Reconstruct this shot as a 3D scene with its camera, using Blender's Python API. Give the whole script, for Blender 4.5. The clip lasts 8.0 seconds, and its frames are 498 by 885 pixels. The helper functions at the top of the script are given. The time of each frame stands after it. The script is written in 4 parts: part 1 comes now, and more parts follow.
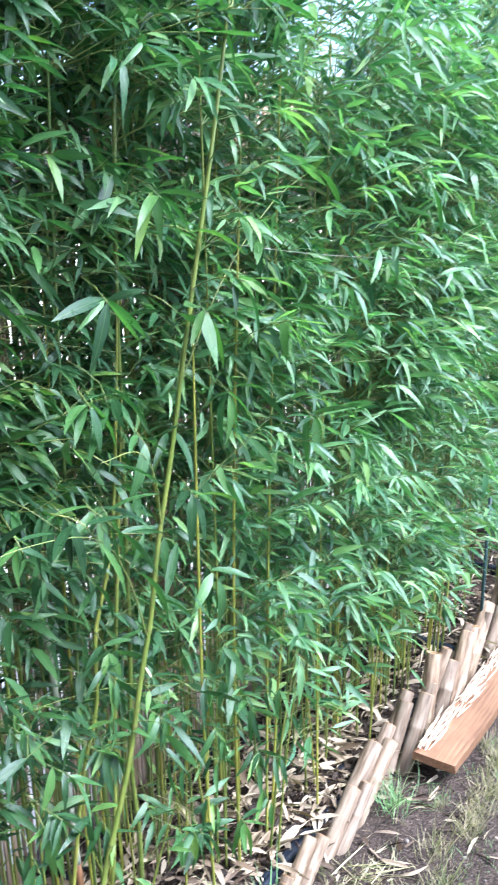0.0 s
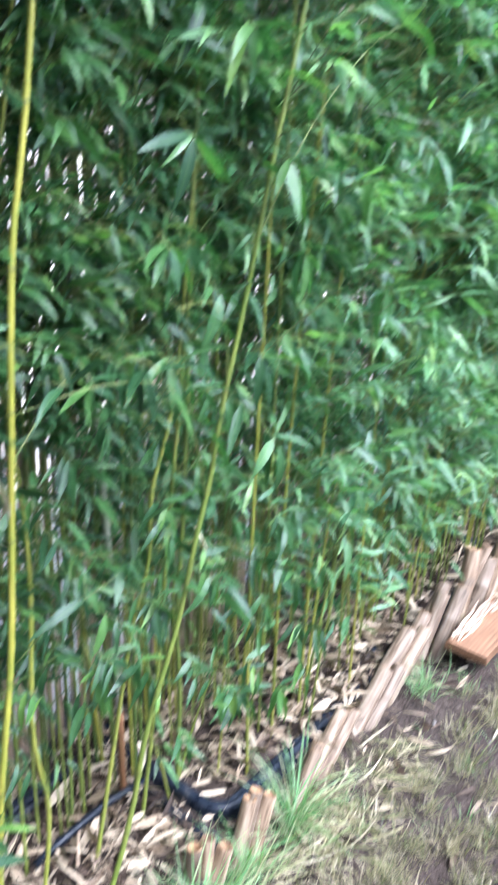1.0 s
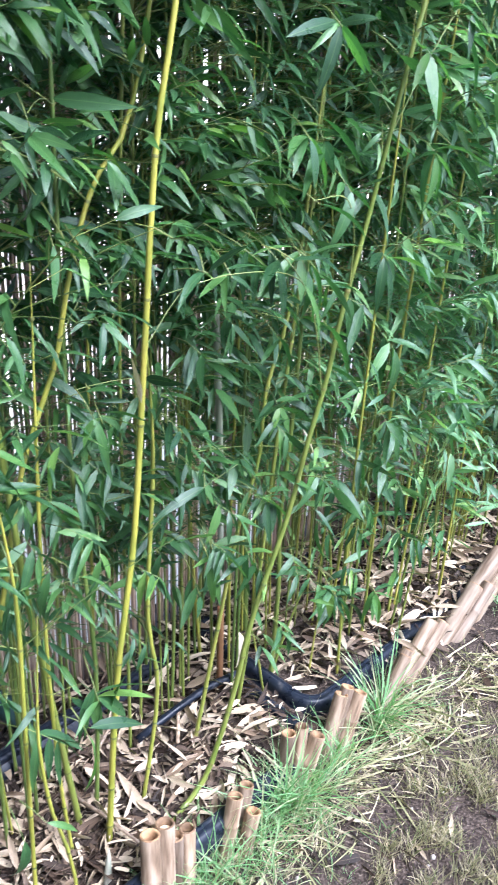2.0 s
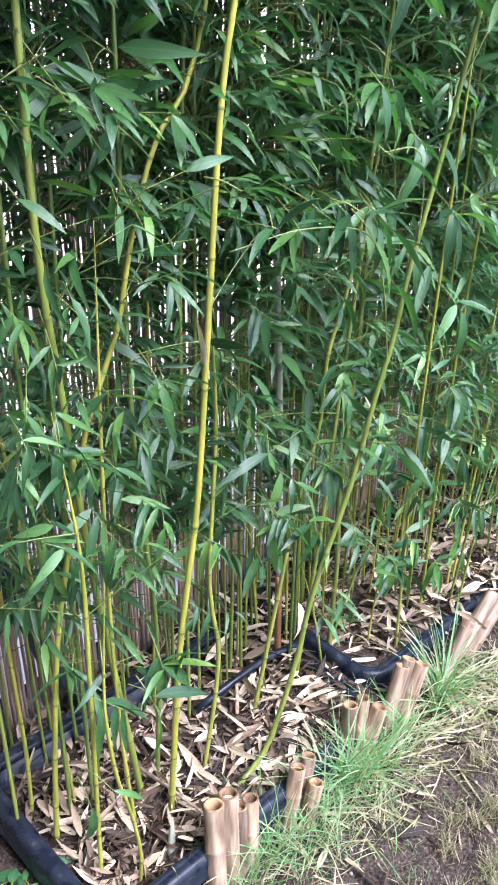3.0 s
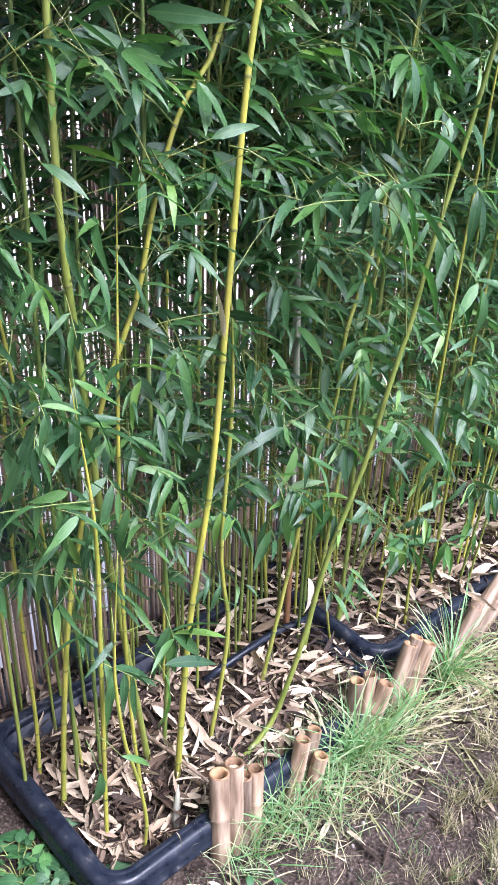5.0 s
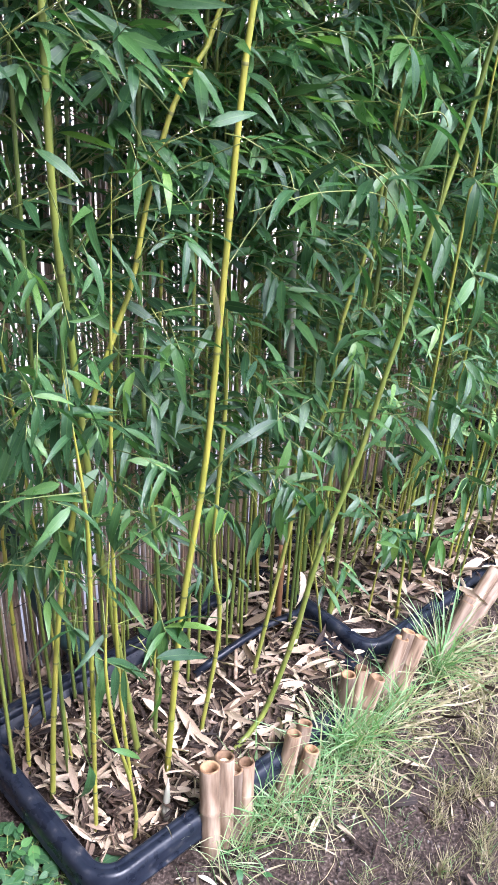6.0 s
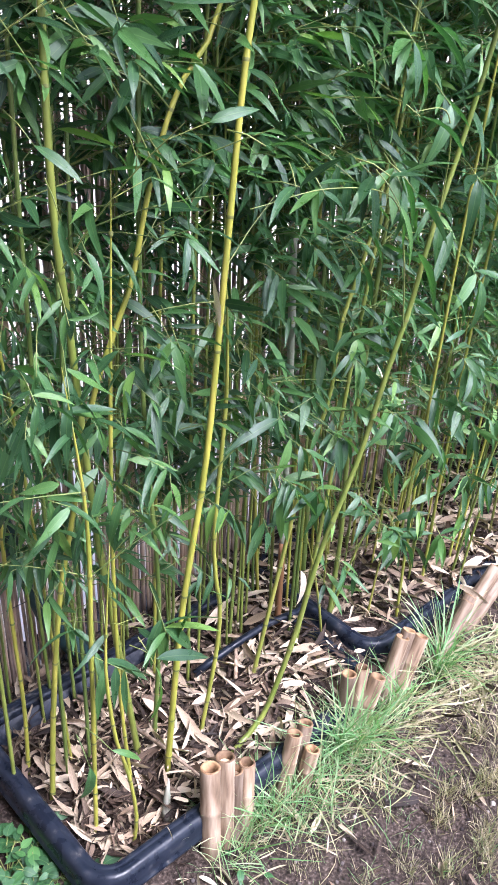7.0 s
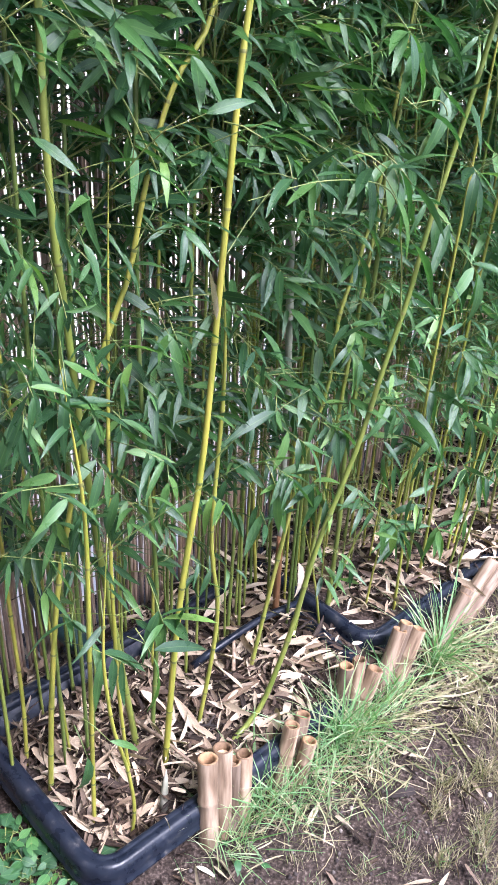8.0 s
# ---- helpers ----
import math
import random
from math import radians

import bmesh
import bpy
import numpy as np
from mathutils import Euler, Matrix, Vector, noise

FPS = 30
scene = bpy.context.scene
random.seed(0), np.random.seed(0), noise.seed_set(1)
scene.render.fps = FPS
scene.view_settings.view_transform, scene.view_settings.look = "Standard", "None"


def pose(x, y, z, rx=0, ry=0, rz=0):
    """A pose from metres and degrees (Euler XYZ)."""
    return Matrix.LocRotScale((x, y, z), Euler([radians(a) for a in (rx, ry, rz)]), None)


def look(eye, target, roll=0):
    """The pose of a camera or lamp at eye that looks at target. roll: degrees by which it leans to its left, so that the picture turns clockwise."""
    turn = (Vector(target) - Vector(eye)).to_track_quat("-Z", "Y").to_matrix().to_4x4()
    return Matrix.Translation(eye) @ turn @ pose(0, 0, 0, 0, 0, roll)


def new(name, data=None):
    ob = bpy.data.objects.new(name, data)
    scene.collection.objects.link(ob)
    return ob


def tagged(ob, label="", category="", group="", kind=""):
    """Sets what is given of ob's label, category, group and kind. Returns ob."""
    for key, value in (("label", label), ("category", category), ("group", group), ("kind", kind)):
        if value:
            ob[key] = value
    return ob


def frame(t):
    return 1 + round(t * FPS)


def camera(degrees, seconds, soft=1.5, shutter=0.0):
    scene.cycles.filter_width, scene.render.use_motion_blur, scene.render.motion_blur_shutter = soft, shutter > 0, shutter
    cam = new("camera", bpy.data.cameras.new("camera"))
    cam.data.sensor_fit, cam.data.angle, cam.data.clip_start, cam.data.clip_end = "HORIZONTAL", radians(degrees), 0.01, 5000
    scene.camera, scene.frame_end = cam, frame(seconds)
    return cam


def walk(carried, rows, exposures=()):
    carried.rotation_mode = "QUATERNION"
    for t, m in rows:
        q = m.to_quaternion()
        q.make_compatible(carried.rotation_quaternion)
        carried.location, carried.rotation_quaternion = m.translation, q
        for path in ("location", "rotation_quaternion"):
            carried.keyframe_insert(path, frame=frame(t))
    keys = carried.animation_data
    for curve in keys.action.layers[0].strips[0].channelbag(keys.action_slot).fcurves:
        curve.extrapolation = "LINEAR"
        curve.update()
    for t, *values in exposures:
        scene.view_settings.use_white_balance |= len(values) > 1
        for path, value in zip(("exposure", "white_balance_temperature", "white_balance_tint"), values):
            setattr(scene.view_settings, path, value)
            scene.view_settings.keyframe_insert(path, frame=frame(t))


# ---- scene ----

# ---- camera ----
cam = camera(32.2, 8.0, soft=1.0, shutter=0.5)
PATH = [
    (0, (0.000, 0.000, 1.671), (0.000, 1.909, 1.076), -1.19),
    (0.5, (0.012, -0.014, 1.680), (0.065, 1.902, 1.108), -0.34),
    (1, (-0.061, 0.001, 1.595), (-0.131, 1.831, 0.792), 2.10),
    (1.5, (-0.108, -0.037, 1.564), (-0.269, 1.725, 0.633), 2.72),
    (2, (-0.131, -0.064, 1.553), (-0.355, 1.683, 0.605), 2.41),
    (2.2, (-0.141, -0.069, 1.548), (-0.387, 1.672, 0.596), 2.23),
    (3.3, (-0.179, -0.045, 1.513), (-0.500, 1.650, 0.501), 0.13),
    (3.5, (-0.176, -0.044, 1.514), (-0.502, 1.645, 0.494), -0.03),
    (4, (-0.175, -0.054, 1.512), (-0.504, 1.631, 0.486), 0.39),
    (4.5, (-0.177, -0.057, 1.512), (-0.512, 1.624, 0.480), 1.27),
    (6, (-0.186, -0.047, 1.506), (-0.492, 1.624, 0.451), 2.75),
    (6.5, (-0.190, -0.041, 1.501), (-0.483, 1.633, 0.447), 2.77),
    (7, (-0.193, -0.039, 1.503), (-0.492, 1.630, 0.443), 2.78),
    (7.5, (-0.190, -0.043, 1.501), (-0.492, 1.622, 0.436), 2.79),
    (8, (-0.188, -0.043, 1.502), (-0.485, 1.620, 0.431), 2.85),
]
walk(cam, [(t, look(eye, target, roll)) for t, eye, target, roll in PATH], exposures=[(0, 2.5, 5150, 9), (0.5, 2.27, 5170, 9), (1.0, 2.38, 5150, 11), (2.0, 2.35, 5220, 13), (3.5, 2.28, 5410, 19), (8, 2.24, 5480, 21)])

# ---- light ----
SUN_UP, SUN_ROUND = 57.0, 112.0     # elevation, compass turn from +y towards +x
world = bpy.data.worlds.new("world")
scene.world = world
world.use_nodes = True
wn = world.node_tree.nodes
sky = wn.new("ShaderNodeTexSky")
sky.sky_type = "NISHITA"
sky.sun_disc = False
sky.sun_elevation, sky.sun_rotation = radians(SUN_UP), radians(SUN_ROUND)
sky.air_density, sky.dust_density, sky.ozone_density = 1.0, 4.0, 1.0
wn["Background"].inputs["Strength"].default_value = 0.15
world.node_tree.links.new(sky.outputs[0], wn["Background"].inputs["Color"])
lamp = bpy.data.lights.new("sun", "SUN")
lamp.energy, lamp.angle, lamp.color = 2.0, radians(30), (1.0, 0.98, 0.95)
sun = new("sun", lamp)
ce, se = math.cos(radians(SUN_UP)), math.sin(radians(SUN_UP))
sun.matrix_world = look(Vector((ce * math.sin(radians(SUN_ROUND)), ce * math.cos(radians(SUN_ROUND)), se)) * 20, (0, 0, 0))

# ---- plan: s along the edging, d from the edging towards the fence ----
ORIGIN = Vector((-0.41, 0.94, 0.0))
ALONG = Vector((0.5751, 0.8181, 0.0)).normalized()
ACROSS = Vector((-ALONG.y, ALONG.x, 0.0))
FENCE_D, FENCE_TOP = 0.53, 1.9
rng = np.random.default_rng(7)


def plan(s, d, z=0.0):
    return ORIGIN + ALONG * s + ACROSS * d + Vector((0, 0, z))


def to_plan(x, y):
    r = Vector((x, y, 0)) - ORIGIN
    return r.dot(ALONG), r.dot(ACROSS)


# ---- materials ----
def material(name, rough=0.5, spec=0.5):
    m = bpy.data.materials.new(name)
    m.use_nodes = True
    b = m.node_tree.nodes["Principled BSDF"]
    b.inputs["Roughness"].default_value = rough
    b.inputs["Specular IOR Level"].default_value = spec
    return m, m.node_tree.nodes, m.node_tree.links, b


def ramp(nodes, links, source, stops):
    r = nodes.new("ShaderNodeValToRGB")
    e = r.color_ramp.elements
    while len(e) < len(stops):
        e.new(0.5)
    for k, (p, c) in zip(e, stops):
        k.position, k.color = p, (*c, 1)
    links.new(source, r.inputs[0])
    return r.outputs[0]


def noise_of(nodes, links, scale, detail=4, stretch=(1, 1, 1), kind="Object"):
    tc, mp, n = nodes.new("ShaderNodeTexCoord"), nodes.new("ShaderNodeMapping"), nodes.new("ShaderNodeTexNoise")
    mp.inputs["Scale"].default_value = stretch
    n.inputs["Scale"].default_value, n.inputs["Detail"].default_value = scale, detail
    links.new(tc.outputs[kind], mp.inputs[0])
    links.new(mp.outputs[0], n.inputs["Vector"])
    return n.outputs[0]


def mixed(nodes, links, a, b, fac, mode="MIX"):
    m = nodes.new("ShaderNodeMix")
    m.data_type, m.blend_type = "RGBA", mode
    for socket, v in ((m.inputs[0], fac), (m.inputs[6], a), (m.inputs[7], b)):
        if isinstance(v, (int, float)):
            socket.default_value = v
        elif isinstance(v, tuple):
            socket.default_value = (*v, 1)
        else:
            links.new(v, socket)
    return m.outputs[2]


def bump(nodes, links, b, height, strength=0.4, distance=0.005):
    k = nodes.new("ShaderNodeBump")
    k.inputs["Strength"].default_value, k.inputs["Distance"].default_value = strength, distance
    links.new(height, k.inputs["Height"])
    links.new(k.outputs[0], b.inputs["Normal"])


def leaf_material(name, single, stops, through_light=0.34, rough=0.34):
    m, n, l, b = material(name, rough, 0.5 if rough < 0.55 else 0.2)
    rib_tone = (0.22, 0.32, 0.1) if rough < 0.55 else (0.3, 0.22, 0.15)
    if single:
        pick = n.new("ShaderNodeObjectInfo").outputs["Random"]
    else:
        pick = n.new("ShaderNodeNewGeometry").outputs["Random Per Island"]
    base = ramp(n, l, pick, stops)
    uv = n.new("ShaderNodeTexCoord").outputs["UV"]
    sep = n.new("ShaderNodeSeparateXYZ")
    l.new(uv, sep.inputs[0])
    rib = n.new("ShaderNodeMath")
    rib.operation = "ABSOLUTE"
    l.new(sep.outputs[1], rib.inputs[0])
    ribs = ramp(n, l, rib.outputs[0], [(0.0, (1, 1, 1)), (0.09, (0, 0, 0))])
    base = mixed(n, l, base, rib_tone, mixed(n, l, (0, 0, 0), ribs, 0.22))
    mp, veins = n.new("ShaderNodeMapping"), n.new("ShaderNodeTexNoise")
    mp.inputs["Scale"].default_value = (1.5, 16, 1)
    veins.inputs["Scale"].default_value, veins.inputs["Detail"].default_value = 2.0, 2.0
    l.new(uv, mp.inputs[0])
    l.new(mp.outputs[0], veins.inputs["Vector"])
    deep = (0.72, 0.76, 0.7) if rough < 0.55 else (0.4, 0.36, 0.33)
    base = mixed(n, l, base, ramp(n, l, veins.outputs[0], [(0.3, deep), (0.7, (1.2, 1.15, 1.08))]), 0.7, "MULTIPLY")
    patch = noise_of(n, l, 9, 2)
    base = mixed(n, l, base, ramp(n, l, patch, [(0.25, (0.82, 0.86, 0.84)), (0.8, (1.16, 1.12, 1.0))]), 0.5, "MULTIPLY")
    l.new(base, b.inputs["Base Color"])
    l.new(ramp(n, l, patch, [(0.3, (rough - 0.08,) * 3), (0.75, (rough + 0.16,) * 3)]), b.inputs["Roughness"])
    bump(n, l, b, veins.outputs[0], 0.25, 0.002)
    if through_light:
        t, mix, out = n.new("ShaderNodeBsdfTranslucent"), n.new("ShaderNodeMixShader"), n["Material Output"]
        l.new(mixed(n, l, base, (1.25, 1.6, 0.7), 1.0, "MULTIPLY"), t.inputs["Color"])
        mix.inputs[0].default_value = through_light
        l.new(b.outputs[0], mix.inputs[1])
        l.new(t.outputs[0], mix.inputs[2])
        l.new(mix.outputs[0], out.inputs["Surface"])
    return m


GREENS = [(0.0, (0.021, 0.057, 0.025)), (0.35, (0.036, 0.092, 0.036)), (0.7, (0.056, 0.132, 0.043)), (0.93, (0.086, 0.18, 0.05)), (1.0, (0.16, 0.27, 0.06))]
LEAF = leaf_material("bamboo_leaf_single", True, GREENS)
LEAVES = leaf_material("bamboo_leaf_mass", False, GREENS)
# paler leaf copy further along: the brighter light there is put into its colour
LEAVES_LIT = leaf_material("lit_leaf_mass", False, [(0.0, (0.045, 0.115, 0.06)), (0.4, (0.085, 0.18, 0.085)), (0.8, (0.14, 0.265, 0.115)), (1.0, (0.24, 0.36, 0.13))], 0.36, 0.3)
STRAW = [(0.0, (0.014, 0.009, 0.0075)), (0.3, (0.045, 0.029, 0.021)), (0.5, (0.12, 0.082, 0.06)), (0.6, (0.22, 0.168, 0.135)), (0.7, (0.36, 0.29, 0.22)), (1.0, (0.54, 0.45, 0.355))]
MULCH_TONES = [(0.0, (0.012, 0.008, 0.0065)), (0.5, (0.032, 0.021, 0.016)), (0.85, (0.08, 0.056, 0.044)), (1.0, (0.26, 0.2, 0.15))]
PALE = [(0.0, (0.17, 0.12, 0.085)), (0.45, (0.37, 0.29, 0.215)), (1.0, (0.54, 0.45, 0.355))]
DRY = leaf_material("dry_leaf_mass", False, STRAW, 0.12, 0.6)
MULCH = leaf_material("leaf_mulch", False, MULCH_TONES, 0.05, 0.88)
SHEATH = leaf_material("dry_sheath_mass", False, PALE, 0.12, 0.6)
DRY_ONE = leaf_material("dry_leaf_single", True, [(0.0, (0.58, 0.49, 0.38)), (1.0, (0.72, 0.63, 0.52))], 0.12, 0.6)
GRASS = leaf_material("green_grass", False, [(0.0, (0.105, 0.215, 0.08)), (0.45, (0.185, 0.33, 0.16)), (0.7, (0.29, 0.4, 0.24)), (1.0, (0.45, 0.41, 0.29))], 0.42, 0.5)
HAY = leaf_material("dry_grass", False, [(0.0, (0.17, 0.21, 0.09)), (0.3, (0.28, 0.265, 0.15)), (0.6, (0.37, 0.32, 0.225)), (1.0, (0.5, 0.435, 0.335))], 0.2, 0.6)
WEED = leaf_material("weed_leaf", True, [(0.0, (0.018, 0.062, 0.022)), (0.8, (0.035, 0.11, 0.035)), (1.0, (0.08, 0.2, 0.05))], 0.25, 0.5)


def culm_material(name, a, b_, rough=0.35):
    m, n, l, b = material(name, rough, 0.5)
    pick = n.new("ShaderNodeObjectInfo").outputs["Random"]
    base = mixed(n, l, a, b_, pick)
    streak = noise_of(n, l, 14, 4, (6, 6, 0.4))
    base = mixed(n, l, base, ramp(n, l, streak, [(0.3, (0.6, 0.72, 0.5)), (0.7, (1.25, 1.15, 1.0))]), 0.8, "MULTIPLY")
    blotch = noise_of(n, l, 5, 3)
    base = mixed(n, l, base, ramp(n, l, blotch, [(0.4, (1, 1, 1)), (0.75, (0.7, 0.85, 0.5))]), 0.7, "MULTIPLY")
    l.new(base, b.inputs["Base Color"])
    bump(n, l, b, streak, 0.15, 0.001)
    return m


CULM = culm_material("culm_yellow_green", (0.3, 0.275, 0.05), (0.2, 0.215, 0.05))
CULM_GREEN = culm_material("culm_green", (0.09, 0.13, 0.035), (0.18, 0.2, 0.045))
TWIG = culm_material("twig", (0.22, 0.24, 0.075), (0.1, 0.14, 0.045), 0.5)
NODE = culm_material("node", (0.16, 0.15, 0.05), (0.1, 0.12, 0.04), 0.55)
DEAD = culm_material("dead_culm", (0.25, 0.245, 0.24), (0.3, 0.285, 0.275), 0.75)
DEAD_BASE = culm_material("dead_culm_base", (0.2, 0.09, 0.045), (0.22, 0.1, 0.05), 0.7)


def wood_material(name, stops, scale, stretch, single=True, rough=0.7, relief=0.4):
    m, n, l, b = material(name, rough, 0.3)
    grain = noise_of(n, l, scale, 6, stretch)
    base = ramp(n, l, grain, stops)
    if single:
        pick = n.new("ShaderNodeObjectInfo").outputs["Random"]
    else:
        pick = n.new("ShaderNodeNewGeometry").outputs["Random Per Island"]
    base = mixed(n, l, base, ramp(n, l, pick, [(0, (0.62, 0.6, 0.6)), (0.5, (1, 0.97, 0.93)), (1, (1.3, 1.22, 1.12))]), 1.0, "MULTIPLY")
    stain = noise_of(n, l, 6, 4)
    base = mixed(n, l, base, ramp(n, l, stain, [(0.45, (1, 1, 1)), (0.7, (0.6, 0.57, 0.52))]), 0.8, "MULTIPLY")
    l.new(base, b.inputs["Base Color"])
    bump(n, l, b, grain, relief, 0.003)
    return m


REED = [(0.25, (0.24, 0.165, 0.12)), (0.5, (0.46, 0.345, 0.265)), (0.75, (0.66, 0.54, 0.43))]
SLAT = wood_material("fence_slat", REED, 18, (5, 5, 0.5))
SLATS = wood_material("fence_slat_mass", REED, 18, (5, 5, 0.5), False)
STAKE = wood_material("edging_cane", [(0.25, (0.04, 0.025, 0.016)), (0.4, (0.14, 0.098, 0.066)), (0.55, (0.235, 0.178, 0.13)), (0.8, (0.37, 0.31, 0.245))], 12, (6, 6, 0.8), True, 0.6, 0.4)
CUT = wood_material("cane_cut", [(0.3, (0.1, 0.055, 0.028)), (0.7, (0.28, 0.18, 0.1))], 60, (1, 1, 1))
PITH = wood_material("cane_pith", [(0.3, (0.2, 0.13, 0.08)), (0.7, (0.46, 0.36, 0.25))], 50, (1, 1, 1))
PLANK = wood_material("sawn_plank", [(0.25, (0.075, 0.037, 0.019)), (0.45, (0.125, 0.067, 0.036)), (0.7, (0.17, 0.098, 0.056))], 7, (0.7, 16, 16), True, 0.75, 0.5)
SPLINTER = wood_material("splintered_wood", [(0.3, (0.28, 0.19, 0.13)), (0.7, (0.52, 0.42, 0.33))], 20, (1, 8, 8), True, 0.75, 0.6)

PLASTIC, n_, l_, b_ = material("black_plastic", 0.3, 0.2)
dust = noise_of(n_, l_, 38, 14)
l_.new(ramp(n_, l_, dust, [(0.35, (0.006, 0.008, 0.014)), (0.6, (0.012, 0.015, 0.023)), (0.68, (0.03, 0.031, 0.036)), (0.8, (0.13, 0.115, 0.1))]), b_.inputs["Base Color"])
l_.new(ramp(n_, l_, dust, [(0.3, (0.2,) * 3), (0.7, (0.45,) * 3)]), b_.inputs["Roughness"])
bump(n_, l_, b_, noise_of(n_, l_, 25, 8), 0.3, 0.005)
TEAL, n_, l_, b_ = material("dark_green_plastic", 0.45, 0.4)
l_.new(ramp(n_, l_, noise_of(n_, l_, 12, 4), [(0.3, (0.006, 0.02, 0.022)), (0.75, (0.02, 0.045, 0.045))]), b_.inputs["Base Color"])
bump(n_, l_, b_, noise_of(n_, l_, 30, 4), 0.3, 0.003)
WIRE, n_, l_, b_ = material("rusty_wire", 0.6, 0.4)
b_.inputs["Metallic"].default_value = 0.8
l_.new(ramp(n_, l_, noise_of(n_, l_, 80, 4), [(0.3, (0.1, 0.07, 0.05)), (0.7, (0.3, 0.26, 0.22))]), b_.inputs["Base Color"])

SOIL, n_, l_, b_ = material("garden_soil", 0.9, 0.2)
fine, mid, wide = noise_of(n_, l_, 170, 12), noise_of(n_, l_, 26, 10), noise_of(n_, l_, 2.2, 4)
earth = ramp(n_, l_, fine, [(0.3, (0.012, 0.0085, 0.0068)), (0.48, (0.034, 0.0245, 0.02)), (0.62, (0.075, 0.057, 0.048)), (0.74, (0.17, 0.14, 0.12))])
earth = mixed(n_, l_, earth, ramp(n_, l_, mid, [(0.3, (0.6, 0.57, 0.55)), (0.7, (1.3, 1.27, 1.25))]), 0.8, "MULTIPLY")
earth = mixed(n_, l_, earth, ramp(n_, l_, wide, [(0.3, (0.75, 0.72, 0.7)), (0.7, (1.25, 1.25, 1.2))]), 0.8, "MULTIPLY")
l_.new(earth, b_.inputs["Base Color"])
bump(n_, l_, b_, mixed(n_, l_, fine, mid, 0.2), 1.0, 0.007)
CRUMB, n_, l_, b_ = material("soil_crumb", 0.9, 0.2)
l_.new(ramp(n_, l_, n_.new("ShaderNodeNewGeometry").outputs["Random Per Island"], [(0.0, (0.016, 0.012, 0.011)), (0.6, (0.045, 0.035, 0.032)), (0.93, (0.09, 0.075, 0.068)), (1.0, (0.3, 0.27, 0.24))]), b_.inputs["Base Color"])
bump(n_, l_, b_, noise_of(n_, l_, 300, 4), 0.4, 0.002)
YARD, n_, l_, b_ = material("pale_concrete", 0.85, 0.3)
l_.new(ramp(n_, l_, noise_of(n_, l_, 6, 6), [(0.3, (0.68, 0.58, 0.45)), (0.7, (0.8, 0.69, 0.54))]), b_.inputs["Base Color"])
bump(n_, l_, b_, noise_of(n_, l_, 150, 3), 0.2, 0.002)


# ---- mesh helpers ----
def mesh_of(name, verts, faces, mat, uvs=None, smooth=True):
    me = bpy.data.meshes.new(name)
    me.from_pydata([tuple(v) for v in verts], [], faces)
    if uvs is not None:
        layer = me.uv_layers.new(name="UVMap")
        loops = np.zeros(len(me.loops), dtype=np.int32)
        me.loops.foreach_get("vertex_index", loops)
        layer.data.foreach_set("uv", np.asarray(uvs, dtype=np.float32)[loops].ravel())
    me.polygons.foreach_set("use_smooth", [smooth] * len(me.polygons))
    me.materials.append(mat)
    me.update()
    return me


def part(name, me, parent, label="", m=None):
    ob = new(name, me)
    ob.parent = parent
    if m is not None:
        ob.matrix_basis = m
    if label:
        tagged(ob, label)
    return ob


def thing(name, place, label, category, group="", kind=""):
    e = new(name)
    e.empty_display_size = 0.05
    e.location = place
    return tagged(e, label, category, group, kind)


def tube(path, radii, sides=8, cap=True):
    """Verts and faces of a round tube along a path."""
    path = np.asarray(path, float)
    tan = np.gradient(path, axis=0)
    tan /= np.linalg.norm(tan, axis=1, keepdims=True) + 1e-9
    ref = np.array([0.0, 0.0, 1.0]) if abs(tan[0][2]) < 0.8 else np.array([1.0, 0.0, 0.0])
    a = np.cross(tan, ref)
    a /= np.linalg.norm(a, axis=1, keepdims=True) + 1e-9
    b = np.cross(tan, a)
    ang = np.arange(sides) * 2 * math.pi / sides
    r = np.asarray(radii, float).reshape(-1, 1, 1)
    v = path[:, None] + r * (np.cos(ang)[None, :, None] * a[:, None] + np.sin(ang)[None, :, None] * b[:, None])
    v = v.reshape(-1, 3)
    f = []
    for i in range(len(path) - 1):
        for j in range(sides):
            k = (j + 1) % sides
            f.append((i * sides + j, i * sides + k, (i + 1) * sides + k, (i + 1) * sides + j))
    if cap:
        f.append(tuple(range(sides))[::-1])
        f.append(tuple((len(path) - 1) * sides + j for j in range(sides)))
    return v, f


def joined(pieces):
    vs, fs, k = [], [], 0
    for v, f in pieces:
        vs.append(v)
        fs += [tuple(i + k for i in q) for q in f]
        k += len(v)
    return np.concatenate(vs), fs


def smooth_path(points, step=0.04):
    p = [Vector(q) for q in points]
    p = [p[0] * 2 - p[1]] + p + [p[-1] * 2 - p[-2]]
    out = []
    for i in range(1, len(p) - 2):
        k = max(2, int((p[i + 1] - p[i]).length / step))
        for j in range(k):
            t = j / k
            out.append(0.5 * (2 * p[i] + (p[i + 1] - p[i - 1]) * t + (2 * p[i - 1] - 5 * p[i] + 4 * p[i + 1] - p[i + 2]) * t * t
                              + (3 * p[i] - p[i - 1] - 3 * p[i + 1] + p[i + 2]) * t ** 3))
    out.append(p[-2])
    return out


# ---- leaf shapes: along +y, one unit long ----
STEPS = np.array([0.0, 0.07, 0.2, 0.42, 0.64, 0.84, 1.0])
WIDE = np.array([0.06, 0.42, 0.86, 1.0, 0.8, 0.42, 0.0])
BLUNT = np.array([0.55, 0.85, 1.0, 0.95, 0.9, 0.75, 0.35])


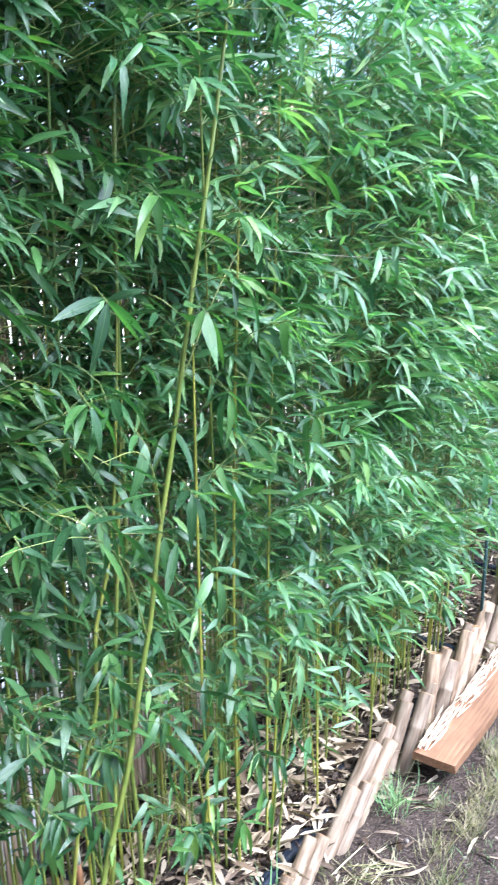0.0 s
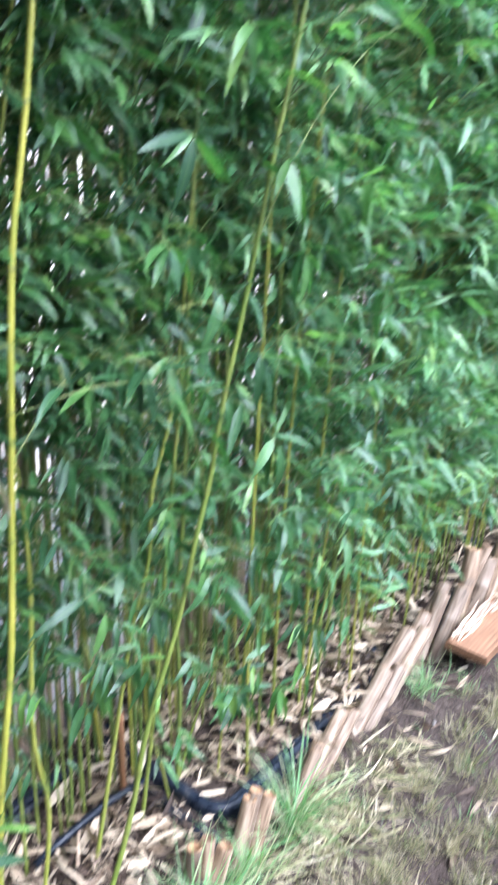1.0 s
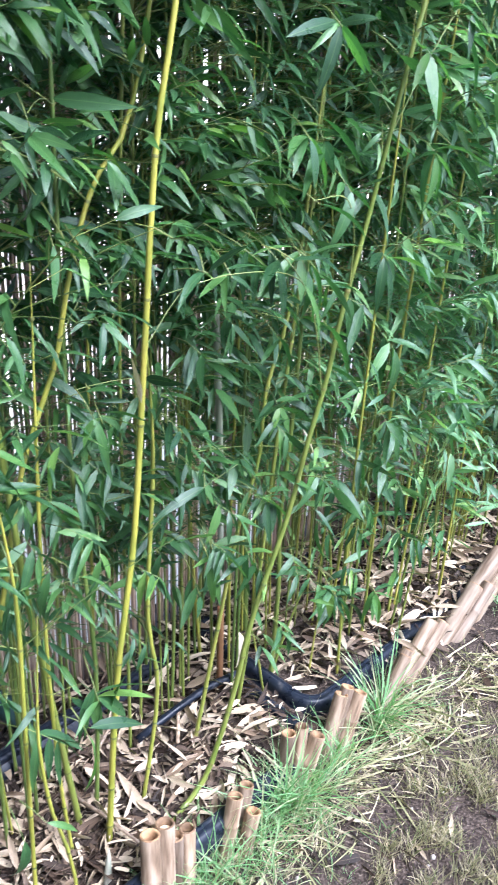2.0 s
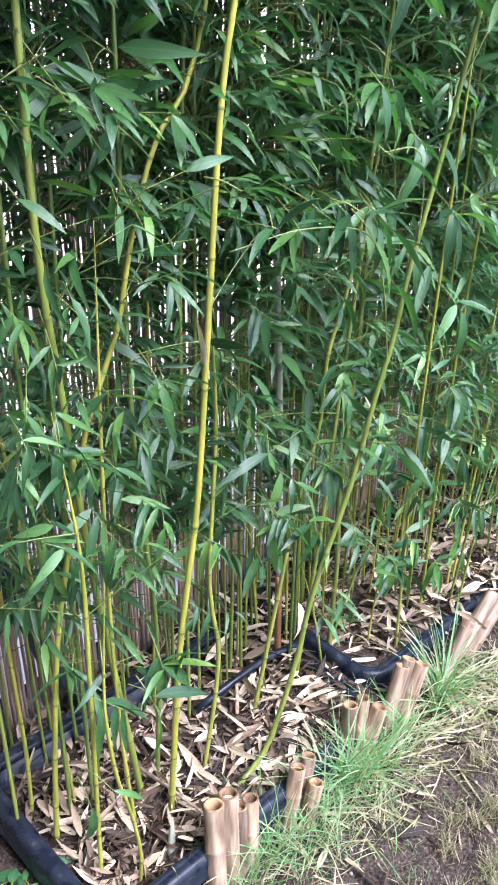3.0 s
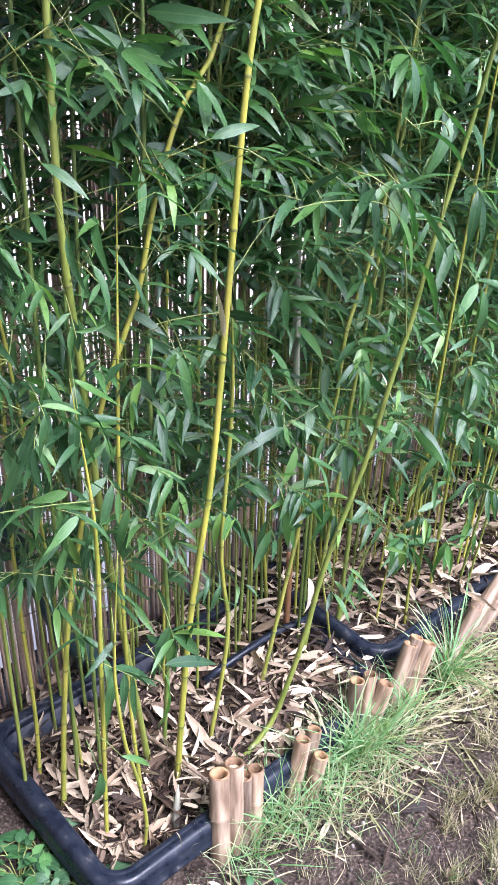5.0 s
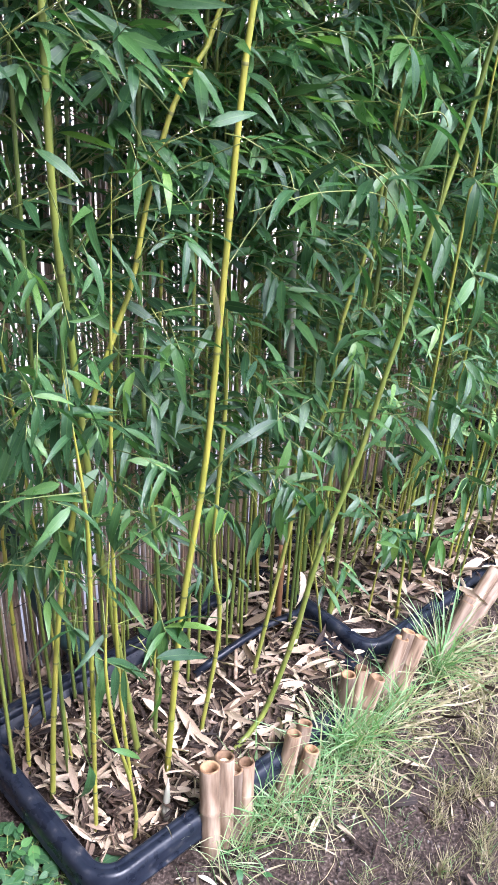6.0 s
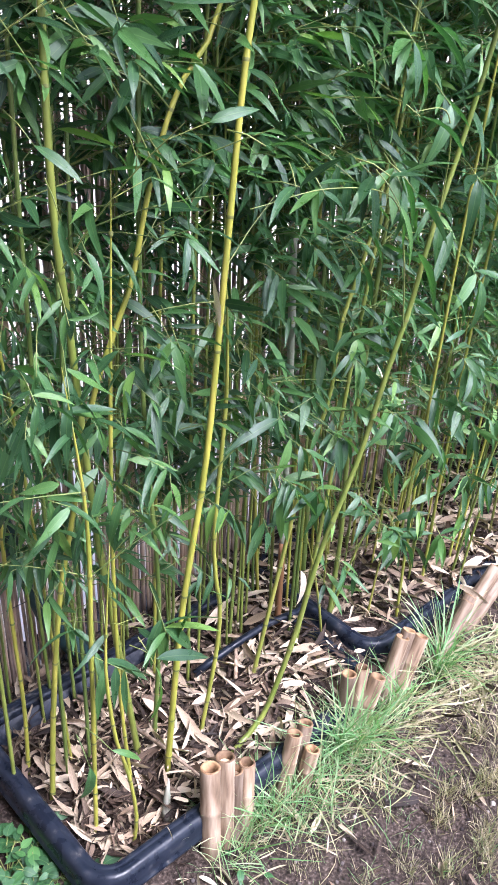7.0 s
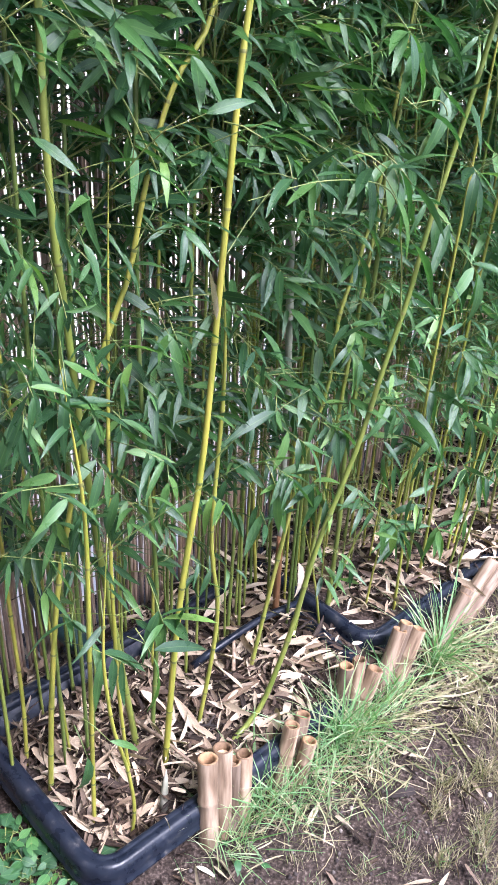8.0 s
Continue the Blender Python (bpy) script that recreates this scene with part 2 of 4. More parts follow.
def leaf_shape(droop, bend, twist, half, fold, wide=WIDE, steps=STEPS):
    v, uv = [], []
    for t, w in zip(steps, wide):
        z, x = -droop * t * t, bend * t * t
        y = t * (1 - 0.35 * droop * droop * t)
        a = twist * t
        for side in (-1, 0, 1):
            dx, dz = side * half * w * math.cos(a), abs(side) * fold * half * w + side * half * w * math.sin(a)
            v.append((x + dx, y, z + dz))
            uv.append((t, side * w))
    f = []
    for i in range(len(steps) - 1):
        for j in range(2):
            k = i * 3 + j
            f.append((k, k + 1, k + 4, k + 3))
    return np.array(v), f, np.array(uv)


SHAPES = [leaf_shape(*a) for a in ((0.12, 0.03, 0.3, 0.1, 0.2), (0.3, -0.06, -0.5, 0.105, 0.25), (0.45, 0.05, 0.6, 0.09, 0.3), (0.22, 0.1, -0.9, 0.11, 0.15),
                                   (0.35, -0.12, 0.2, 0.085, 0.4), (0.05, 0.0, 1.0, 0.105, 0.15), (0.55, 0.04, -0.3, 0.095, 0.25), (0.3, 0.14, 0.9, 0.08, 0.35))]
MASS_STEPS, MASS_WIDE = np.array([0.0, 0.16, 0.42, 0.74, 1.0]), np.array([0.08, 0.8, 1.0, 0.6, 0.0])
MASS_SHAPES = [leaf_shape(*a, MASS_WIDE, MASS_STEPS) for a in ((0.12, 0.03, 0.3, 0.095, 0.2), (0.3, -0.06, -0.5, 0.1, 0.25), (0.45, 0.05, 0.6, 0.09, 0.3), (0.22, 0.1, -0.9, 0.1, 0.15),
                                                              (0.35, -0.12, 0.2, 0.08, 0.4), (0.05, 0.0, 1.0, 0.1, 0.15), (0.55, 0.04, -0.3, 0.09, 0.25), (0.3, 0.14, 0.9, 0.08, 0.35))]
LEAF_MESH = [mesh_of("leaf", v, f, LEAF, uv) for v, f, uv in SHAPES]
DRY_MESH = [mesh_of("dry_leaf", v, f, DRY_ONE, uv) for v, f, uv in SHAPES]


def frame_of(direction, roll):
    """A turn whose y runs along direction and whose z is near up, rolled about it."""
    y = Vector(direction).normalized()
    x = y.cross(Vector((0, 0, 1)))
    x = x.normalized() if x.length > 1e-3 else Vector((1, 0, 0))
    z = x.cross(y)
    m = Matrix((x, y, z)).transposed()
    return m @ Matrix.Rotation(roll, 3, "Y")


def leaf_pose(place, direction, roll, length, width=1.0):
    return Matrix.Translation(place) @ frame_of(direction, roll).to_4x4() @ Matrix.Diagonal((length * width, length, length, 1))


SLIM_STEPS, SLIM_WIDE = np.array([0.0, 0.35, 0.7, 1.0]), np.array([0.5, 1.0, 0.7, 0.0])
STRAWS = [leaf_shape(*a, SLIM_WIDE, SLIM_STEPS) for a in ((0.05, 0.03, 0.2, 0.016, 0.3), (0.3, -0.15, 0.4, 0.013, 0.3), (0.15, 0.2, -0.3, 0.015, 0.3))]
CURLS = [leaf_shape(*a) for a in ((0.1, 0.1, 1.6, 0.075, 0.9), (-0.15, -0.12, -1.2, 0.09, 0.7), (0.25, 0.05, 0.9, 0.06, 1.1), (0.0, 0.16, -1.8, 0.08, 0.6), (-0.2, 0.0, 0.6, 0.11, 0.5))]
FLAKES = [leaf_shape(*a, BLUNT) for a in ((0.1, 0.04, 0.3, 0.09, 0.15), (0.2, -0.1, -0.4, 0.12, 0.25), (-0.12, 0.06, 0.5, 0.1, 0.2), (0.25, 0.12, 0.2, 0.14, 0.1))]
BLADES = [leaf_shape(*a) for a in ((0.2, 0.1, 0.3, 0.013, 0.3), (0.5, -0.1, 0.4, 0.011, 0.3), (0.8, 0.15, -0.3, 0.012, 0.3), (0.35, -0.2, 0.2, 0.014, 0.3), (0.65, 0.05, 0.5, 0.01, 0.3))]


def leaf_mass(name, leaves, mat, shapes=None):
    """One mesh of many leaves: (place, direction, roll, length, width factor)."""
    vs, fs, uvs, k = [], [], [], 0
    for place, direction, roll, length, width in leaves:
        v, f, uv = (shapes or SHAPES)[int(rng.integers(len(shapes or SHAPES)))]
        m = np.array(frame_of(direction, roll))
        vs.append((v * (length * width, length, length)) @ m.T + np.array(place))
        fs += [tuple(i + k for i in q) for q in f]
        uvs.append(uv)
        k += len(v)
    return mesh_of(name, np.concatenate(vs), fs, mat, np.concatenate(uvs))


# ---- ground ----
def ground_height(x, y):
    s, d = to_plan(x, y)
    z = 0.012 * noise.noise((x * 3, y * 3, 0)) + 0.006 * noise.noise((x * 14, y * 14, 3)) + 0.004 * noise.noise((x * 38, y * 38, 5)) + 0.003 * noise.noise((x * 85, y * 85, 9))
    bed = min(max(d / 0.08, 0), 1) * min(max((FENCE_D + 0.1 - d) / 0.1, 0), 1) * min(max((s + 0.45) / 0.25, 0), 1)
    full = 0.055 - 0.027 * min(max((0.45 - s) / 0.25, 0), 1)
    return z + full * bed + (0.016 * bed * noise.noise((x * 6, y * 6, 7)))


def axis(lo, hi, step):
    a = [lo - 0.05 * 1.5 ** k for k in range(22, 0, -1)] + list(np.arange(lo, hi, step)) + [hi + 0.05 * 1.5 ** k for k in range(1, 23)]
    return a


gx, gy = axis(-1.1, 1.9, 0.014), axis(0.4, 3.6, 0.014)
verts = [(x, y, ground_height(x, y) if -2 < x < 3 and 0 < y < 5 else 0.0) for y in gy for x in gx]
nx = len(gx)
faces = [(j * nx + i, j * nx + i + 1, (j + 1) * nx + i + 1, (j + 1) * nx + i) for j in range(len(gy) - 1) for i in range(nx - 1)]
ground = new("ground", mesh_of("ground", verts, faces, SOIL))
tagged(ground, "dark crumbly garden soil with bare and grassy patches", "ground", kind="structure")

yard = new("pavement", mesh_of("pavement", [plan(-30, FENCE_D + 0.12, 0.012), plan(60, FENCE_D + 0.12, 0.012), plan(60, 40, 0.012), plan(-30, 40, 0.012)], [(0, 1, 2, 3)], YARD))
tagged(yard, "pale concrete yard behind the reed fence", "pavement", kind="structure")


# unseen wall added past the left end to keep sky light off the bed
WALL, n_, l_, b_ = material("grey_render", 0.9, 0.2)
l_.new(ramp(n_, l_, noise_of(n_, l_, 3, 6), [(0.3, (0.2, 0.19, 0.18)), (0.7, (0.28, 0.27, 0.26))]), b_.inputs["Base Color"])
bump(n_, l_, b_, noise_of(n_, l_, 90, 3), 0.3, 0.003)
wv = [plan(-0.95 - a, b, z) for z in (-0.05, 3.8) for a, b in ((0, 1.2), (0.25, 1.2), (0.25, -7.0), (0, -7.0))]
wall = new("shade_wall_west", mesh_of("shade_wall_west", wv, [(0, 3, 2, 1), (4, 5, 6, 7), (0, 1, 5, 4), (1, 2, 6, 5), (2, 3, 7, 6), (3, 0, 4, 7)], WALL, smooth=False))
tagged(wall, "unseen plain grey rendered wall added to shade the bed", "wall", kind="structure")


# ---- fence of thin canes ----
fence = thing("fence", plan(1.5, FENCE_D), "tall screen fence of thin brown canes with light gaps", "fence", kind="structure")


def slat_shape(r, wob, seed):
    g = np.random.default_rng(seed)
    zs = np.linspace(-0.02, 1, 7)
    path = [(wob * g.normal() * 0.3, wob * g.normal() * 0.3, z * FENCE_TOP) for z in zs]
    return tube(path, r * (1 + 0.1 * g.normal(size=7)), 6)


SLAT_SHAPES = [slat_shape(0.0046, 0.003, k) for k in range(6)]
SLAT_MESH = [mesh_of("slat", v, f, SLAT) for v, f in SLAT_SHAPES]
PITCH = 0.0104
rest = []
for i in range(int(6.2 / PITCH)):
    s = -1.6 + i * PITCH + float(rng.normal()) * 0.0014
    lean, shade = float(rng.normal()) * 0.07, float(rng.normal()) * 0.012
    k, thick = int(rng.integers(6)), float(rng.uniform(0.75, 1.2))
    m = Matrix.Translation(plan(s, FENCE_D + float(rng.normal()) * 0.003)) @ pose(0, 0, 0, lean, lean * 0.6, float(rng.uniform(0, 360))) @ Matrix.Diagonal((thick, thick, 1 + shade, 1))
    if s > -0.25 and len(fence.children) < 290:
        part("slat", SLAT_MESH[k], fence, m=fence.matrix_basis.inverted() @ m)
    else:
        v, f = SLAT_SHAPES[k]
        mm = np.array(m)
        rest.append((v @ mm[:3, :3].T + mm[:3, 3], f))
v, f = joined(rest)
tagged(part("far_slats", mesh_of("far_slats", v - np.array(fence.location), f, SLATS), fence), kind="stuff")
for z in (0.25, 0.75, 1.25, 1.75):
    v, f = tube([plan(-1.6 + 0.1 * k, FENCE_D - 0.008 + 0.004 * (k % 2), z) - fence.location for k in range(63)], [0.0012] * 63, 5)
    part("wire", mesh_of("wire", v, f, WIRE), fence, "thin rusty binding wire")


# ---- black tubs sunk in the bed ----
def rounded(s0, s1, d0, d1, r, inset, z):
    out = []
    for cs, cd, a0 in ((s1 - r, d1 - r, 0), (s0 + r, d1 - r, 90), (s0 + r, d0 + r, 180), (s1 - r, d0 + r, 270)):
        for k in range(9):
            a = radians(a0 + 90 * k / 8)
            out.append(plan(cs + (r - inset) * math.cos(a), cd + (r - inset) * math.sin(a), z))
    return out


def tub(s0, s1, d0, d1, z, tilt=0.0, lip=1.0):
    ob = thing("plant_tub", plan((s0 + s1) / 2, (d0 + d1) / 2), "black plastic planting tub sunk in soil, dusty rolled rim", "tub", "tubs in the bamboo bed")
    def ring_mesh(name, profile, closed):
        v, f, cnt = [], [], 36
        for inset, h in profile:
            ring = rounded(s0, s1, d0, d1, 0.06, inset, z + h)
            v += [q + Vector((0, 0, tilt * (to_plan(q.x, q.y)[0] - s0) + 0.006 * noise.noise((q.x * 7, q.y * 7, z * 9)))) - ob.location for q in ring]
        m = len(profile)
        for i in range(m if closed else m - 1):
            for j in range(cnt):
                k, i2 = (j + 1) % cnt, (i + 1) % m
                f.append((i * cnt + j, i * cnt + k, i2 * cnt + k, i2 * cnt + j))
        return mesh_of(name, v, f, PLASTIC)
    rim = [(-0.0155, -0.056), (-0.017, -0.052), (-0.0165, -0.048), (-0.0135, -0.045), (-0.0125, -0.03), (-0.01, -0.015), (-0.0045, -0.0045), (0.003, -0.0005), (0.012, 0.0), (0.0145, -0.0018), (0.017, 0.0002),
           (0.024, 0.0), (0.028, -0.0025), (0.0305, -0.008), (0.032, -0.03), (0.029, -0.03), (0.0275, -0.01), (0.018, -0.006), (0.0, -0.008), (-0.008, -0.03), (-0.011, -0.056)]
    part("rim", ring_mesh("rim", [(a * lip, b * lip) for a, b in rim], True), ob)
    part("wall", ring_mesh("wall", [(0.022, -0.012), (0.045, -0.22), (0.049, -0.22), (0.027, -0.012)], True), ob)
    return ob


tub(-0.253, 0.50, -0.012, 0.44, 0.1, -0.05, 0.88)
tub(0.53, 1.24, 0.05, 0.47, 0.085, -0.04, 0.75)
tub(1.28, 1.98, 0.05, 0.47, 0.065, 0.0, 0.75)
tub(2.02, 2.74, 0.03, 0.47, 0.09, 0.0, 0.75)

hose_path = smooth_path([plan(0.2, 0.28, 0.055), plan(0.28, 0.268, 0.08), plan(0.41, 0.265, 0.085), plan(0.5, 0.25, 0.08), plan(0.56, 0.3, 0.05)])
v, f = tube(hose_path, [0.009] * len(hose_path), 10)
tagged(new("hose", mesh_of("hose", v, f, PLASTIC)), "black irrigation hose lying on the leaf litter", "hose")
sheet_path = smooth_path([plan(-0.16, 0.47, 0.62), plan(-0.09, 0.475, 0.44), plan(-0.04, 0.47, 0.25), plan(0.05, 0.46, 0.06), plan(0.09, 0.455, 0.02)])
v, f = tube(sheet_path, [0.022 + 0.004 * math.sin(k * 0.8) for k in range(len(sheet_path))], 12)
tagged(new("rolled_sheet", mesh_of("rolled_sheet", v, f, TEAL)), "dark green rolled plastic sheet leaning on the fence", "plastic sheet")


# ---- cane edging ----
def stake_meshes(height, r, seed):
    g = np.random.default_rng(seed)
    zs = [-0.16, 0.0, height * 0.35, height * 0.5, height * 0.52, height * 0.54, height * 0.8, height - 0.004, height]
    rs = [r, r, r, r * 0.99, r * 1.07, r * 0.99, r, r, r * 0.97]
    if g.random() < 0.4:
        rs[3:6] = [r, r, r]
    sides = 14
    v, f = [], []
    for z, q in zip(zs, rs):
        v += [(q * math.cos(2 * math.pi * j / sides), q * math.sin(2 * math.pi * j / sides), z) for j in range(sides)]
    for i in range(len(zs) - 1):
        for j in range(sides):
            k = (j + 1) % sides
            f.append((i * sides + j, i * sides + k, (i + 1) * sides + k, (i + 1) * sides + j))
    outer = mesh_of("tube", v, f, STAKE)
    v, f = [], []
    depth = float(g.uniform(0.006, 0.03))
    for q, z in ((r * 0.97, height), (r * 0.9, height + 0.002), (r * 0.7, height), (r * 0.66, height - depth)):
        v += [(q * math.cos(2 * math.pi * j / sides), q * math.sin(2 * math.pi * j / sides), z) for j in range(sides)]
    for i in range(3):
        for j in range(sides):
            k = (j + 1) % sides
            f.append((i * sides + j, i * sides + k, (i + 1) * sides + k, (i + 1) * sides + j))
    ring = mesh_of("cut_end", v, f, CUT)
    v = [(0, 0, height - depth - 0.003)] + [(r * 0.68 * math.cos(2 * math.pi * j / sides), r * 0.68 * math.sin(2 * math.pi * j / sides), height - depth) for j in range(sides)]
    pith = mesh_of("pith", v, [(0, 1 + j, 1 + (j + 1) % sides) for j in range(sides)], PITH)
    return outer, ring, pith


def stake(s, d, height, r, lean_along, lean_out, seed):
    """s, d: where the cut end is; lean_along: degrees towards +s; lean_out: degrees away from the fence."""
    axis_up = (Vector((0, 0, 1)) + ALONG * math.tan(radians(lean_along)) - ACROSS * math.tan(radians(lean_out))).normalized()
    foot = plan(s, d, axis_up.z * height) - axis_up * height
    e = thing("edging_cane", foot, "cut pale bamboo cane edging piece with hollow end", "bamboo edging", "cane edging along the bed")
    turn = axis_up.to_track_quat("Z", "X").to_matrix().to_4x4()
    outer, ring, pith = stake_meshes(height, r, seed)
    e.matrix_basis = Matrix.Translation(foot) @ turn @ Matrix.Rotation(seed * 1.3, 4, "Z")
    part("tube", outer, e)
    part("cut_end", ring, e)
    part("pith", pith, e)


NEAR_STAKES = [(0.0, 0.0, 0.19, 0.0195, 8, -11), (0.036, 0.0, 0.19, 0.019, 9, -11), (0.05, -0.012, 0.15, 0.017, 8, -9), (0.078, -0.015, 0.15, 0.0165, 8, -9),
               (0.207, -0.016, 0.13, 0.0165, 16, -6), (0.242, -0.013, 0.13, 0.016, 16, -6), (0.225, -0.05, 0.1, 0.016, 18, -4),
               (0.388, 0.003, 0.15, 0.0165, 10, -6), (0.424, -0.003, 0.15, 0.0155, 12, -6), (0.447, -0.03, 0.135, 0.018, 24, -2),
               (0.566, 0.0, 0.155, 0.0165, 26, -5), (0.594, 0.004, 0.155, 0.016, 26, -5), (0.615, -0.018, 0.14, 0.0165, 28, -4),
               (0.8, -0.018, 0.165, 0.0155, 46, -4), (0.822, -0.008, 0.165, 0.0155, 46, -4), (0.95, 0.004, 0.2, 0.018, 52, 0), (0.987, -0.007, 0.17, 0.018, 52, 0),
               (1.178, 0.01, 0.185, 0.022, 54, 0), (1.215, -0.01, 0.18, 0.02, 54, 0), (1.34, 0.03, 0.26, 0.025, 58, 2), (1.38, 0.0, 0.24, 0.022, 56, 2), (1.42, 0.025, 0.25, 0.02, 52, 0)]
for i, row in enumerate(NEAR_STAKES):
    stake(*row, i + 1)
for i in range(24):
    s = 1.5 + i * 0.056
    stake(s + 0.02 * math.sin(i * 4.7), 0.01 + 0.016 * math.sin(i * 2.1), 0.23 + 0.05 * math.sin(i * 1.7), 0.021 + 0.006 * math.sin(i * 3.3), 33 + 12 * math.sin(i * 1.1), 2 + 7 * math.sin(i * 2.9), 40 + i)


# ---- split log along the edging ----
def plank():
    e = thing("plank", plan(1.5, -0.1), "rough split wooden plank leaning on the cane edging", "plank")
    v, f, rows_ = [], [], 40
    for i in range(rows_):
        s = 1.45 + i * 0.032
        jag = 0.009 * noise.noise((i * 0.9, 2, 0))
        low = 0.004 * noise.noise((i * 0.4, 5, 0))
        sink = 0.048 * i / (rows_ - 1)
        prof = [(-0.166 + low, 0.05), (-0.164 + low, 0.076), (-0.11, 0.087), (-0.058 + jag, 0.1 + jag), (-0.05 + jag, 0.096 + jag), (-0.05, 0.075), (-0.11, 0.06)]
        prof = [(d, z - sink) for d, z in prof]
        v += [plan(s - 0.3 * (d + 0.166), d, z) - e.location for k, (d, z) in enumerate(prof)]
    m = 7
    for i in range(rows_ - 1):
        for j in range(m):
            k = (j + 1) % m
            f.append((i * m + j, (i + 1) * m + j, (i + 1) * m + k, i * m + k))
    f += [tuple(range(m)), tuple((rows_ - 1) * m + j for j in range(m))[::-1]]
    grainwise = Matrix.Rotation(math.atan2(ALONG.y, ALONG.x), 4, "Z")
    part("board", mesh_of("board", [grainwise.inverted() @ q for q in v], f, PLANK, smooth=False), e, m=grainwise)
    for i in range(240):
        s = 1.43 + 1.1 * float(rng.random())
        d = -0.058 - 0.03 * float(rng.random()) ** 2 + 0.006 * float(rng.normal())
        a = plan(s, d, 0.1 - 0.039 * (s - 1.43) - max(0.0, -0.055 - d) * 0.22 + 0.003 + 0.006 * float(rng.random()))
        b = a + ALONG * float(rng.uniform(0.03, 0.11)) + ACROSS * float(rng.normal()) * 0.008 + Vector((0, 0, float(rng.uniform(-0.006, 0.008))))
        v, f = tube([a - e.location, (a + b) / 2 - e.location + Vector((0, 0, 0.002)), b - e.location], [0.0014, 0.003, 0.0004], 4)
        part("splinter", mesh_of("splinter", v, f, SPLINTER, smooth=False), e)


plank()


# ---- bamboo ----
OUTWARD = -ACROSS + ALONG * 0.25
UP = Vector((0, 0, 1))


def clump(s, d, z):
    """How leafy the hedge is at a point, 0 to 1: leaves stand in sprays with gaps between."""
    k = noise.noise((s * 6.5, d * 6.5 + 11, z * 5.5)) + 0.5 * noise.noise((s * 15, d * 15, z * 13 + 4))
    return min(max(0.8 + 1.3 * k, 0.15), 1.0)


def leafy(s, d, z):
    """The share of leaves that grow at a point of the hedge."""
    if d > FENCE_D - 0.02:
        return 0.0
    k = clump(s, d, z)
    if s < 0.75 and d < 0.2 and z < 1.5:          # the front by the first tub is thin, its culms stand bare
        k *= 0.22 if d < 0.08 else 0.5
    if s < 0.95 and d > 0.2 and z < 1.0:           # sparse before the foot of the fence
        k *= 0.62
    if s < 0.9 and z < 0.3:
        k *= 0.4
    elif 0.35 < s < 1.1 and z < 0.5:              # bare feet of the culms, litter showing between
        k *= 0.55
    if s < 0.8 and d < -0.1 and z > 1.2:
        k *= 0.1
    if s > 0.75 and d < 0.13 - 0.3 * z:           # the face of the hedge leans out over the edging
        k *= 0.1
    if z > 1.83 and abs(s - 1.02 - d * 1.77) < 0.1:   # a dip in the hedge top
        k *= 0.35
    return k


def side_twig(p, out, length, leaf_len, narrow):
    """One side branch from p: straight and rising, with branchlets that end in small fans of leaves."""
    rise = radians(float(rng.uniform(12, 58)))
    way = out * math.cos(rise) + UP * math.sin(rise)
    droop = UP * (-length * float(rng.uniform(0.05, 0.3)))
    stem = [p + way * (length * t) + droop * (t * t) for t in (0.0, 0.25, 0.5, 0.75, 1.0)]
    bits, leaves = [tube(stem, np.linspace(0.0012, 0.0006, 5), 4, False)], []
    across = Vector((-out.y, out.x, 0))
    turn = 1 if rng.random() < 0.5 else -1

    def fan(a, b, count):
        run = (b - a).normalized()
        for i in range(count):
            at = a.lerp(b, 1.0 - 0.3 * i * float(rng.uniform(0.5, 1.0)))
            aside = run.cross(UP) * ((1 if i % 2 else -1) * float(rng.uniform(0.15, 0.8)) * (0.4 if i == 0 else 1.0))
            sag = UP * -float(rng.uniform(-0.2, 0.95))
            d = run * 0.75 + aside + sag + OUTWARD * float(rng.uniform(0, 0.45))
            leaves.append((at, d.normalized(), float(rng.normal()) * 0.55, leaf_len * float(rng.uniform(0.5, 1.2)), narrow * float(rng.uniform(0.8, 1.2))))

    steps = max(2, int(length / 0.055))
    for j in range(1, steps):
        t = (j + float(rng.uniform(-0.25, 0.25))) / steps
        if t < 0.22:
            continue
        c = p + way * (length * t) + droop * (t * t)
        turn = -turn
        d = way * 0.75 + across * (turn * float(rng.uniform(0.35, 0.9))) + UP * float(rng.uniform(-0.35, 0.4))
        tip = c + d.normalized() * (float(rng.uniform(0.025, 0.085)))
        bits.append(tube([c, tip], [0.0008, 0.0005], 3, False))
        fan(c, tip, int(rng.integers(2, 5)))
    fan(stem[3], stem[4], int(rng.integers(3, 5)))
    return bits, leaves


